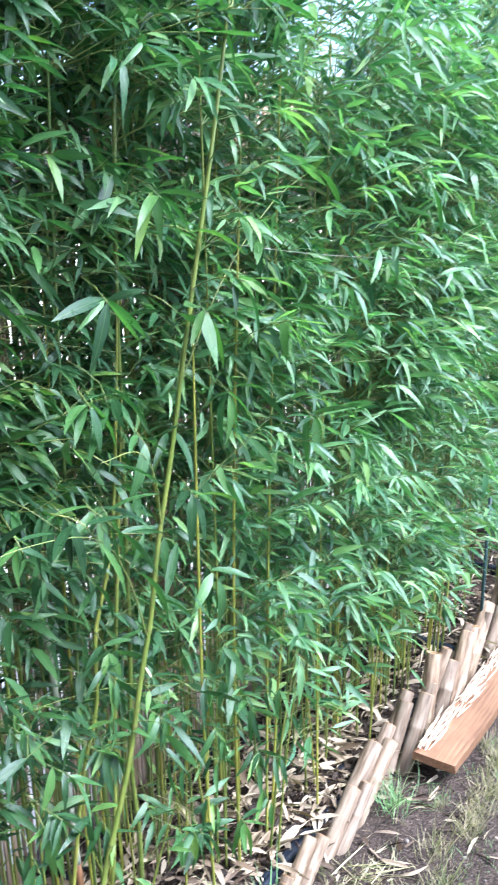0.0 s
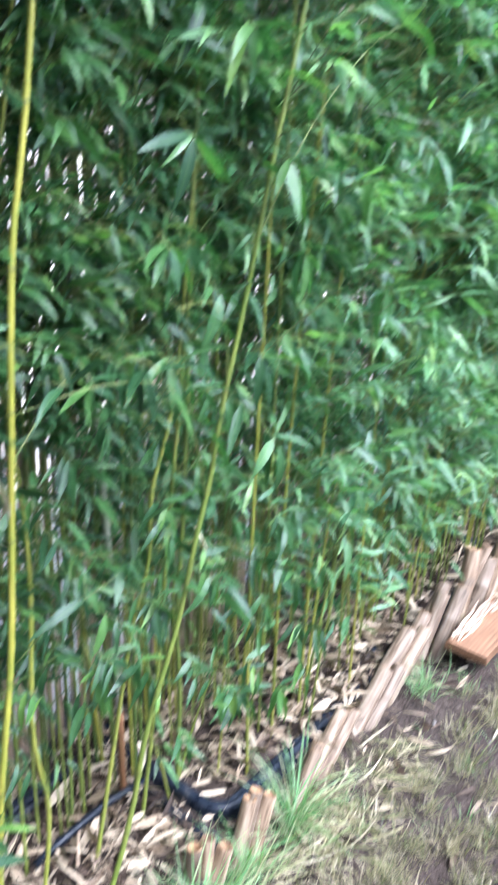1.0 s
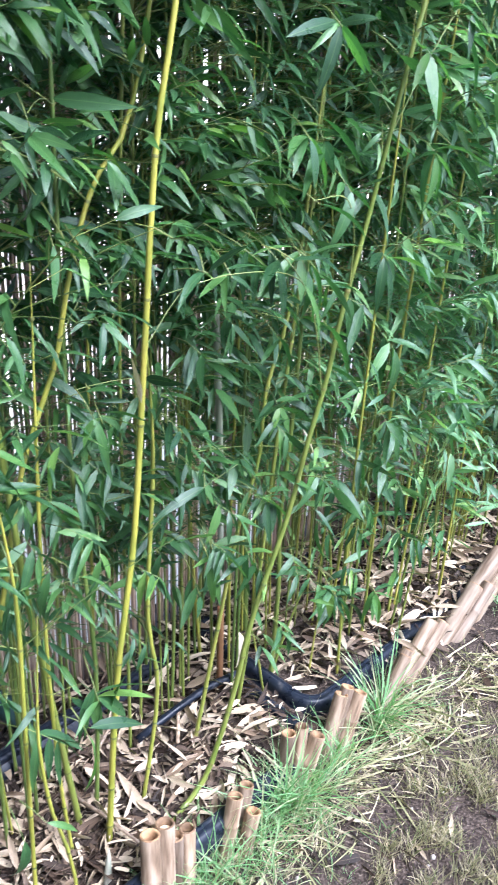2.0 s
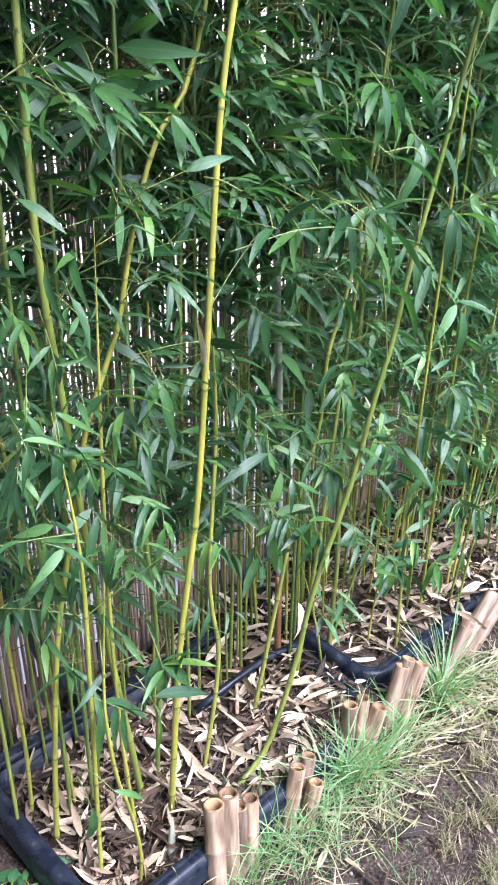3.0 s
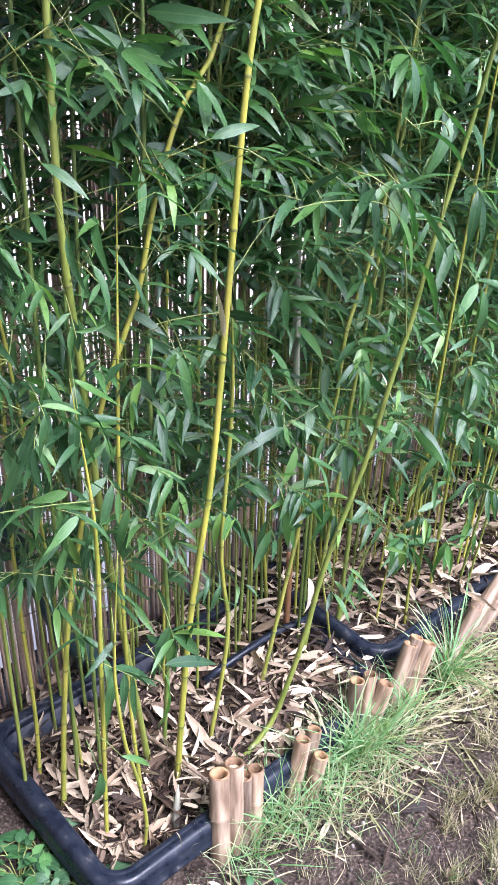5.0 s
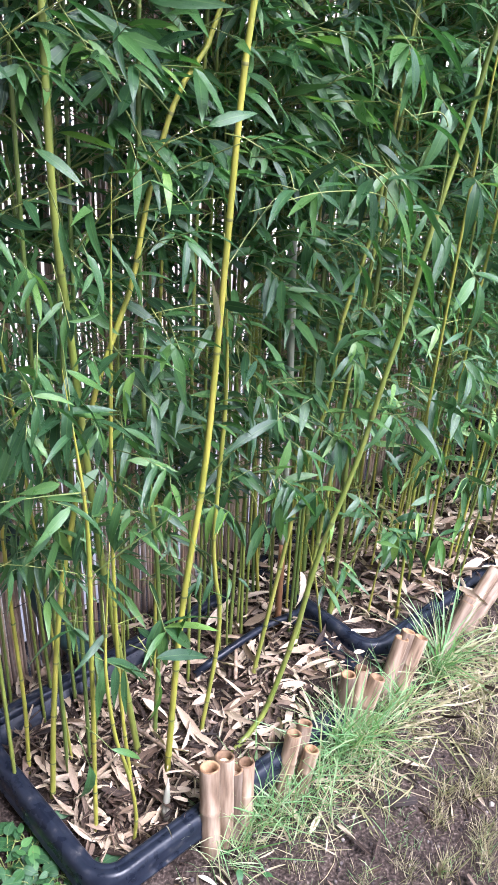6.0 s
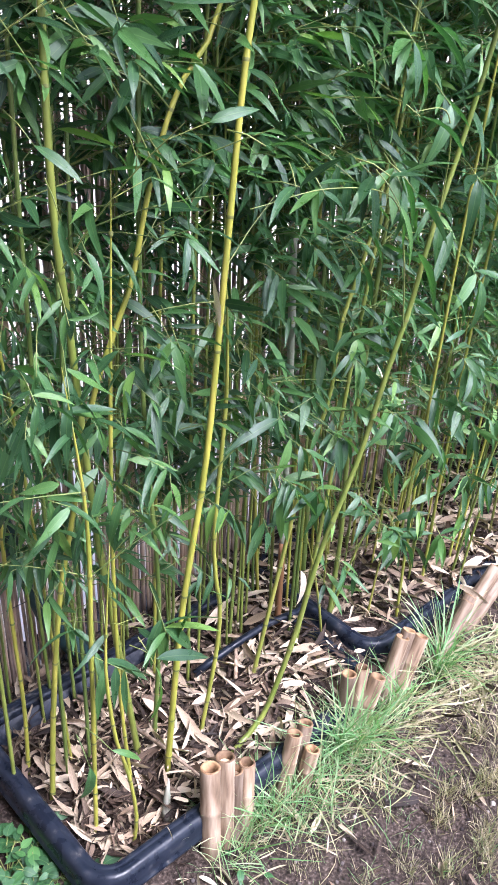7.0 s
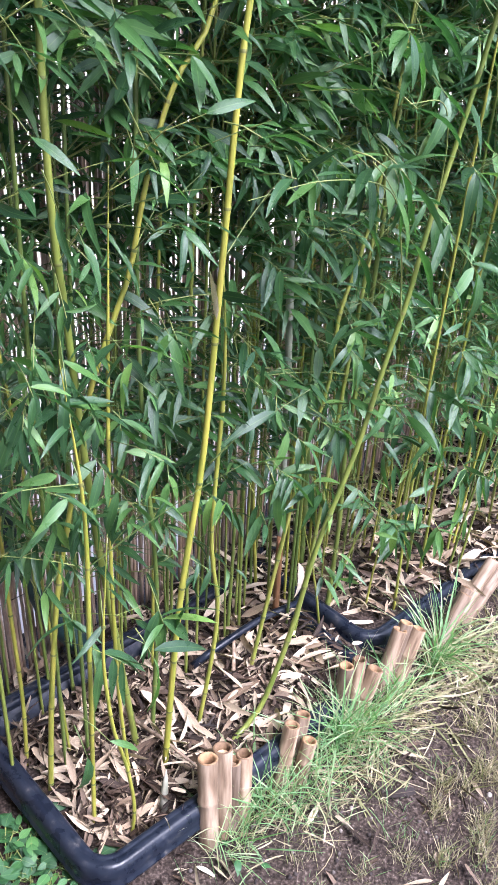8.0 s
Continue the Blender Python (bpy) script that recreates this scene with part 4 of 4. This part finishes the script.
# ---- hedge behind and along ----
def hedge_culm(s, d, h, first_leaf, leaf_len, spread, most, out=0.0):
    ls, ld = float(rng.normal()) * 0.12, float(rng.normal()) * 0.03 - out
    pts = [(s, d, 0), (s + ls * 0.2, d + ld * 0.2, h * 0.35), (s + ls * 0.6, d + ld * 0.6, h * 0.7), (s + ls, d + ld, h)]
    bamboo(pts, float(rng.uniform(0.0022, 0.0042)), bool(rng.random() < 0.7), first_leaf, False, 1.0, leaf_len, spread, most=most)


# by the first tubs: culms close to the fence, leafy from knee height
for i in range(44):
    s = -0.16 + 1.05 * (i + float(rng.random())) / 44
    hedge_culm(s, float(rng.uniform(0.27, 0.49)), float(rng.uniform(2.0, 2.7)), float(rng.uniform(0.28, 0.6)), 0.072, 0.2, 7)
for i in range(9):
    hedge_culm(-0.78 + 0.04 * i, float(rng.uniform(0.43, 0.49)), float(rng.uniform(2.0, 2.7)), float(rng.uniform(0.5, 0.8)), 0.075, 0.22, 6)
# taller culms above head height, mostly unseen, added to shade the leaves below
for i in range(16):
    s = -0.6 + 1.7 * ((i + float(rng.random())) / 16) ** 1.3
    d = float(rng.uniform(0.2, 0.45))
    lean, h = float(rng.uniform(0.1, 0.45)), float(rng.uniform(3.0, 3.6))
    bamboo([(s, d, 0), (s + 0.02, d, 1.2), (s + 0.05, d - lean * 0.25, 2.3), (s + 0.1, d - lean, h)], 0.004, True, 1.7, False, 1.0, 0.082, 0.38, most=8)
# further along: leaves from the ground up, leaning out over the edging
for i in range(76):
    s = 0.76 + 1.64 * (i + float(rng.random())) / 76
    h = float(rng.uniform(1.85, 2.1)) if 1.2 < s < 1.95 else float(rng.uniform(2.0, 2.5))
    hedge_culm(s, float(rng.uniform(0.1, 0.47)), h, float(rng.uniform(0.3, 0.65)), 0.076, 0.27, 5, 0.05)
for i in range(60):
    s = 2.4 + 2.1 * (i + float(rng.random())) / 60
    hedge_culm(s, float(rng.uniform(0.08, 0.47)), float(rng.uniform(1.8, 2.4)), float(rng.uniform(0.25, 0.5)), 0.085, 0.32, 4, 0.1)
# slender yellow culms, bare to knee height
for i in range(20):
    s, d = 0.4 + 1.8 * (i + float(rng.random())) / 20, float(rng.uniform(0.09, 0.4))
    h, ls = float(rng.uniform(1.2, 1.75)), float(rng.normal()) * 0.1
    bamboo([(s, d, 0), (s + ls * 0.3, d, h * 0.35), (s + ls * 0.6, d - 0.02, h * 0.7), (s + ls, d - 0.05, h)], float(rng.uniform(0.0034, 0.005)), False, float(rng.uniform(0.5, 0.85)), False, 0.8, 0.085, 0.2)
# thin young shoots low in the bed
for i in range(54):
    s, d = float(rng.uniform(0.5, 2.6)), float(rng.uniform(0.06, 0.4))
    h = float(rng.uniform(0.4, 0.9))
    ls = float(rng.normal()) * 0.06
    bamboo([(s, d, 0), (s + ls * 0.4, d - 0.01, h * 0.5), (s + ls, d - 0.03, h)], float(rng.uniform(0.0025, 0.004)), bool(rng.random() < 0.5), 0.2, False, 1.0, 0.085, 0.17)


# ---- dry leaves on the bed ----
def lying(s, d, lo, hi, lift, width):
    q = plan(s, d)
    a = float(rng.uniform(0, 2 * math.pi))
    z = ground_height(q.x, q.y) + float(rng.uniform(0.004, lift))
    return (Vector((q.x, q.y, z)), Vector((math.cos(a), math.sin(a), float(rng.normal()) * 0.2 + 0.08)), float(rng.normal()) * 0.6, float(rng.uniform(lo, hi)), width * float(rng.uniform(0.7, 1.35)))


def on_rim(s, d):
    """Whether a spot lies on the bare rim of the first or the second tub."""
    first = s < -0.2 or (s < 0.1 and d < 0.035) or (s < 0.42 and 0.39 < d < 0.46)
    second = 0.5 < s < 0.6 and 0.03 < d < 0.3 or 0.5 < s < 0.78 and 0.03 < d < 0.1
    return first or second


litter = []
for i in range(5200):
    s, d = -0.23 + 3.9 * float(rng.random()) ** 1.5, float(rng.uniform(0.0, 0.52))
    if on_rim(s, d):
        continue
    litter.append(lying(s, d, 0.02, 0.085, 0.028, 0.8))
for i in range(1500):
    s, d = float(rng.uniform(-0.24, 2.5)), float(rng.uniform(0.0, 0.5))
    if not on_rim(s, d):
        litter.append(lying(s, d, 0.012, 0.045, 0.03, 1.5))
mulch = []
for i in range(5200):
    s, d = -0.24 + 2.8 * float(rng.random()) ** 1.4, float(rng.uniform(0.0, 0.5))
    if not on_rim(s, d):
        mulch.append(lying(s, d, 0.006, 0.028, 0.03, 1.3))
tagged(new("leaf_mulch", leaf_mass("leaf_mulch", mulch, MULCH, FLAKES)), "dark rotting leaf crumbs between the dry leaves", "leaf litter", kind="stuff")
sheaths = []
for i in range(600):
    s, d = float(rng.uniform(-0.22, 2.2)), float(rng.uniform(0.02, 0.5))
    if not on_rim(s, d) and noise.noise((s * 7, d * 7, 2)) > -0.25:
        sheaths.append(lying(s, d, 0.045, 0.115, 0.04, 0.75))
for i in range(480):
    s, d = float(rng.uniform(-0.18, 1.5)), float(rng.uniform(0.03, 0.5))
    if not on_rim(s, d):
        sheaths.append(lying(s, d, 0.04, 0.1, 0.045, 0.95))
tagged(new("dry_sheaths", leaf_mass("dry_sheaths", sheaths, SHEATH, CURLS + SHAPES[:3])), "long curled pale bamboo sheaths on the bed", "leaf litter", kind="stuff")
for i in range(46):
    s = float(rng.uniform(-0.26, 1.2))
    q = lying(s, float(rng.choice([0.005, 0.02, 0.41, 0.425])), 0.012, 0.035, 0.006, 1.0)
    q[0].z = (0.112 - 0.05 * (s + 0.265) if s < 0.5 else 0.095 - 0.04 * (s - 0.53))
    litter.append(q)
for i in range(380):
    litter.append(lying(-0.3 + 2.4 * float(rng.random()), -0.03 - 0.45 * float(rng.random()) ** 1.6, 0.02, 0.075, 0.012, 0.7))
tagged(new("leaf_litter", leaf_mass("leaf_litter", litter, DRY, CURLS * 2 + SHAPES + FLAKES)), "thick layer of dry beige bamboo leaves and sheaths", "leaf litter", kind="stuff")


def fallen(start, end, width=0.9):
    width *= 0.7
    a, b = plan(*start), plan(*end)
    ob = new("fallen_leaf", DRY_MESH[int(rng.integers(len(DRY_MESH)))])
    ob.matrix_basis = leaf_pose(a + Vector((0, 0, ground_height(a.x, a.y) + 0.006)), b - a + Vector((0, 0, 0.008)), float(rng.normal()) * 0.3, (b - a).length, width)
    tagged(ob, "pale dry bamboo leaf lying on the soil", "leaf", "fallen leaves on the soil")


fallen((0.23, -0.082), (0.267, -0.14))
fallen((0.284, -0.196), (0.362, -0.222))
fallen((0.14, -0.136), (0.197, -0.113), 1.3)
fallen((0.152, -0.082), (0.13, -0.119), 1.4)
fallen((-0.077, -0.06), (-0.056, -0.1), 1.4)
fallen((-0.111, -0.037), (-0.09, -0.05), 1.4)
fallen((0.39, 0.1), (0.47, 0.1), 1.5)
fallen((-0.1, 0.12), (-0.04, 0.15), 1.3)
fallen((0.46, -0.08), (0.54, -0.13), 1.1)

# ---- grass ----
def blades(name, spots, mat, label, shapes=BLADES):
    """spots: (s, d, spread, count, height, upright, width)"""
    out = []
    for s, d, spread, count, height, upright, width in spots:
        for _ in range(count):
            if upright > 2.5 and rng.random() < 0.3:
                continue
            q = plan(s + float(rng.normal()) * spread, d + float(rng.normal()) * spread * 0.7)
            a = float(rng.uniform(0, 2 * math.pi))
            way = Vector((math.cos(a), math.sin(a), upright * float(rng.uniform(0.5, 1.6))))
            out.append((Vector((q.x, q.y, ground_height(q.x, q.y) - 0.003)), way, float(rng.normal()) * 0.8, height * float(rng.uniform(0.5, 1.3)), width * float(rng.uniform(0.7, 1.3))))
    tagged(new(name, leaf_mass(name, out, mat, shapes)), label, "grass", kind="stuff")


green_spots = [(0.12, -0.07, 0.035, 35, 0.13, 1.8, 0.7), (0.22, -0.075, 0.04, 30, 0.12, 1.7, 0.7), (0.33, -0.06, 0.04, 30, 0.14, 1.7, 0.6), (0.42, -0.07, 0.03, 35, 0.13, 1.8, 0.8), (0.02, -0.09, 0.03, 30, 0.1, 1.4, 0.8), (0.3, -0.14, 0.06, 35, 0.09, 1.1, 0.8), (0.2, -0.1, 0.04, 25, 0.17, 2.0, 0.55)]
for s, d, spread, count, height in ((0.03, -0.05, 0.02, 40, 0.13), (0.11, -0.05, 0.025, 50, 0.14), (0.19, -0.06, 0.03, 45, 0.13), (0.27, -0.05, 0.03, 60, 0.14), (0.34, -0.045, 0.03, 70, 0.15), (0.41, -0.055, 0.03, 60, 0.14), (0.48, -0.05, 0.025, 40, 0.14), (0.66, -0.055, 0.02, 130, 0.17), (0.69, -0.04, 0.015, 80, 0.19), (0.36, -0.07, 0.02, 80, 0.17), (0.31, -0.055, 0.015, 60, 0.19), (0.52, -0.06, 0.02, 50, 0.15), (0.09, -0.06, 0.015, 60, 0.16), (0.3, -0.09, 0.05, 45, 0.1), (0.15, -0.1, 0.04, 35, 0.1), (-0.02, -0.08, 0.03, 50, 0.1), (1.28, -0.06, 0.025, 90, 0.12)):
    green_spots.append((s, d, spread, count, height, 2.8, 0.7))
blades("green_grass", green_spots, GRASS, "fresh green grass tufts growing along the cane edging")
short_spots = []
for i in range(300):
    short_spots.append((float(rng.uniform(-0.2, 3.0)), -0.12 - 0.8 * float(rng.random()), 0.016, 14, float(rng.uniform(0.02, 0.045)), 2.2, 1.0))
blades("short_grass", short_spots, GRASS, "thin short green grass scattered over the soil", STRAWS)
straw_spots = [(0.12, -0.08, 0.05, 130, 0.1, 0.35, 1.0), (0.28, -0.09, 0.06, 170, 0.11, 0.35, 1.0), (0.4, -0.08, 0.05, 150, 0.11, 0.35, 1.0), (0.66, -0.1, 0.06, 200, 0.12, 0.2, 1.4), (0.78, -0.08, 0.05, 200, 0.12, 0.15, 1.4), (0.62, -0.1, 0.06, 220, 0.14, 0.16, 1.0), (0.8, -0.1, 0.06, 240, 0.15, 0.16, 1.1), (0.98, -0.1, 0.06, 200, 0.14, 0.16, 1.0), (0.45, -0.1, 0.05, 140, 0.13, 0.16, 1.0), (0.5, -0.09, 0.07, 240, 0.12, 0.12, 1.0), (0.72, -0.12, 0.07, 280, 0.12, 0.12, 1.0), (0.35, -0.12, 0.08, 180, 0.1, 0.12, 1.0), (0.9, -0.14, 0.09, 240, 0.1, 0.2, 1.0), (0.2, -0.12, 0.06, 130, 0.09, 0.15, 1.0), (0.56, -0.16, 0.07, 200, 0.11, 0.1, 1.0)]
for i in range(90):
    straw_spots.append((float(rng.uniform(-0.15, 2.4)), -float(rng.uniform(0.06, 0.7)), 0.06, 9, 0.07, 0.06, 1.0))
blades("straw", straw_spots, HAY, "pale dry straw lying on the soil beside the edging")
hay_spots = []
for i in range(230):
    s, d = float(rng.uniform(-0.1, 2.8)), -0.15 - 0.7 * float(rng.random())
    if (s - 0.25) ** 2 + (d + 0.19) ** 2 < 0.018 or (s - 1.15) ** 2 + (d + 0.2) ** 2 < 0.03:
        continue
    hay_spots.append((s, d, 0.014, 60, float(rng.uniform(0.025, 0.05)), 2.4, 1.0))
for i in range(50):
    hay_spots.append((float(rng.uniform(0.05, 0.85)), -0.26 - 0.35 * float(rng.random()) ** 1.2, 0.016, 60, float(rng.uniform(0.03, 0.055)), 2.2, 1.0))
for i in range(16):
    hay_spots.append((1.0 + 0.1 * i, -0.22 - 0.06 * float(rng.random()), 0.03, 80, 0.07, 2.0, 0.8))
for i in range(22):
    hay_spots.append((float(rng.uniform(0.2, 1.1)), -0.3 - 0.2 * float(rng.random()), 0.018, 45, float(rng.uniform(0.03, 0.06)), 2.2, 1.0))
blades("dry_grass", hay_spots, HAY, "short yellowing grass tufts on bare soil", STRAWS)

clods = []
for i in range(8000):
    s, d = -0.4 + 2.8 * float(rng.random()) ** 1.4, -float(rng.uniform(0.05, 0.7))
    q = plan(s, d)
    r = 0.0009 + 0.0042 * float(rng.random()) ** 4 + (0.004 * float(rng.random()) if i % 40 == 0 else 0.0)
    z = ground_height(q.x, q.y)
    v, f = tube([(q.x, q.y, z - 0.4 * r), (q.x + r * 0.2, q.y, z + 0.4 * r), (q.x, q.y + r * 0.2, z + r)], [r, r * 0.9, r * 0.35], 5)
    clods.append((v, f))
v, f = joined(clods)
tagged(new("soil_clods", mesh_of("soil_clods", v, f, CRUMB)), "small dark crumbs of soil on the bare ground", "soil", kind="stuff")


# ---- small things ----
def weed(s, d, count, size):
    e = thing("weed", plan(s, d), "low green weed with broad leaves beside the black tub", "weed", "weeds beside the tub")
    for i in range(count):
        a = i * 2.4 + float(rng.normal()) * 0.3
        way = Vector((math.cos(a), math.sin(a), 0.5))
        r = float(rng.uniform(0.01, 0.06))
        tip = Vector((math.cos(a), math.sin(a), 0)) * r + Vector((0, 0, float(rng.uniform(0.015, 0.05))))
        v, f = tube([(0, 0, 0), tip * 0.6 + Vector((0, 0, 0.012)), tip], [0.001, 0.0009, 0.0008], 4)
        stem = part("stem", mesh_of("stem", v, f, TWIG), e)
        part("leaf", WEED_MESH[i % len(WEED_MESH)], stem, m=leaf_pose(tip, way + Vector((0, 0, -0.3)), float(rng.normal()) * 0.3, size * float(rng.uniform(0.5, 1.1)), 3.0))


WEED_MESH = [mesh_of("leaf", v, f, WEED, uv) for v, f, uv in SHAPES[:4]]
weed(-0.29, 0.15, 34, 0.035)
weed(-0.33, 0.17, 28, 0.03)
weed(-0.27, 0.1, 26, 0.03)
weed(-0.36, 0.24, 12, 0.03)
weed(-0.27, 0.19, 20, 0.045)
weed(-0.31, 0.11, 26, 0.04)
weed(-0.25, 0.05, 18, 0.035)
weed(-0.02, -0.1, 3, 0.03)

shoot = thing("bamboo_shoot", plan(-0.055, 0.064), "short grey-green pointed bamboo shoot in the litter", "bamboo shoot")
v, f = tube([(0, 0, 0.0), (0.002, 0, 0.05), (0.004, 0.006, 0.09), (0.005, 0.012, 0.125)], [0.009, 0.0085, 0.006, 0.0008], 8)
part("sheath", mesh_of("sheath", v, f, DEAD), shoot)
for i, (a, b) in enumerate((((0.0, 0.26, 0.075), (0.03, 0.05, 0.075)), ((0.25, 0.2, 0.07), (0.37, 0.33, 0.07)), ((0.1, 0.3, 0.07), (0.22, 0.36, 0.07)))):
    pa, pb = plan(*a), plan(*b)
    v, f = tube([pa, (pa + pb) / 2 + Vector((0, 0, 0.008)), pb], [0.0045, 0.004, 0.003], 7)
    tagged(new("dry_stick", mesh_of("dry_stick", v, f, STAKE)), "thin dry brown cane lying on leaf litter", "stick", "sticks on the bed")
post = thing("stake", plan(2.13, 0.02), "thin dark green garden stake at the edge of the bed", "stake")
v, f = tube([(0, 0, -0.05), (0, 0, 0.2), (0.004, 0, 0.62)], [0.006, 0.006, 0.006], 10)
part("rod", mesh_of("rod", v, f, TEAL), post)

twine_path = [plan(0.69, 0.07, 1.56), plan(1.2, 0.03, 1.49), plan(2.2, -0.02, 1.403), plan(3.3, 0.0, 1.34)]
v, f = tube(smooth_path(twine_path, 0.1), [0.0008] * len(smooth_path(twine_path, 0.1)), 5)
tagged(new("garden_twine", mesh_of("garden_twine", v, f, DEAD)), "thin pale twine stretched along the bamboo hedge", "twine")

# leafy twig ends before the fence
cluster(I, (-0.142, 0.280, 0.979), 6)
cluster(I, (-0.110, 0.270, 0.901), 6)
cluster(I, (-0.067, 0.280, 0.814), 6)
cluster(M, (-0.018, 0.200, 0.792), 6)
cluster(M, (0.089, 0.200, 0.816), 6)
cluster(M, (0.111, 0.200, 0.900), 5)
cluster(N, (0.279, 0.220, 0.669), 6)
cluster(N, (0.209, 0.200, 0.597), 5)
cluster(L, (-0.197, 0.170, 0.811), 6)
cluster(L, (-0.167, 0.160, 0.702), 5)
cluster(N, (0.373, 0.200, 0.718), 6)
cluster(G, (0.504, 0.250, 0.714), 6)
cluster(I, (-0.146, 0.300, 0.833), 6)
cluster(L, (-0.077, 0.170, 0.941), 5)
cluster(J, (0.596, 0.100, 0.510), 6)
cluster(J, (0.499, 0.100, 0.453), 5)
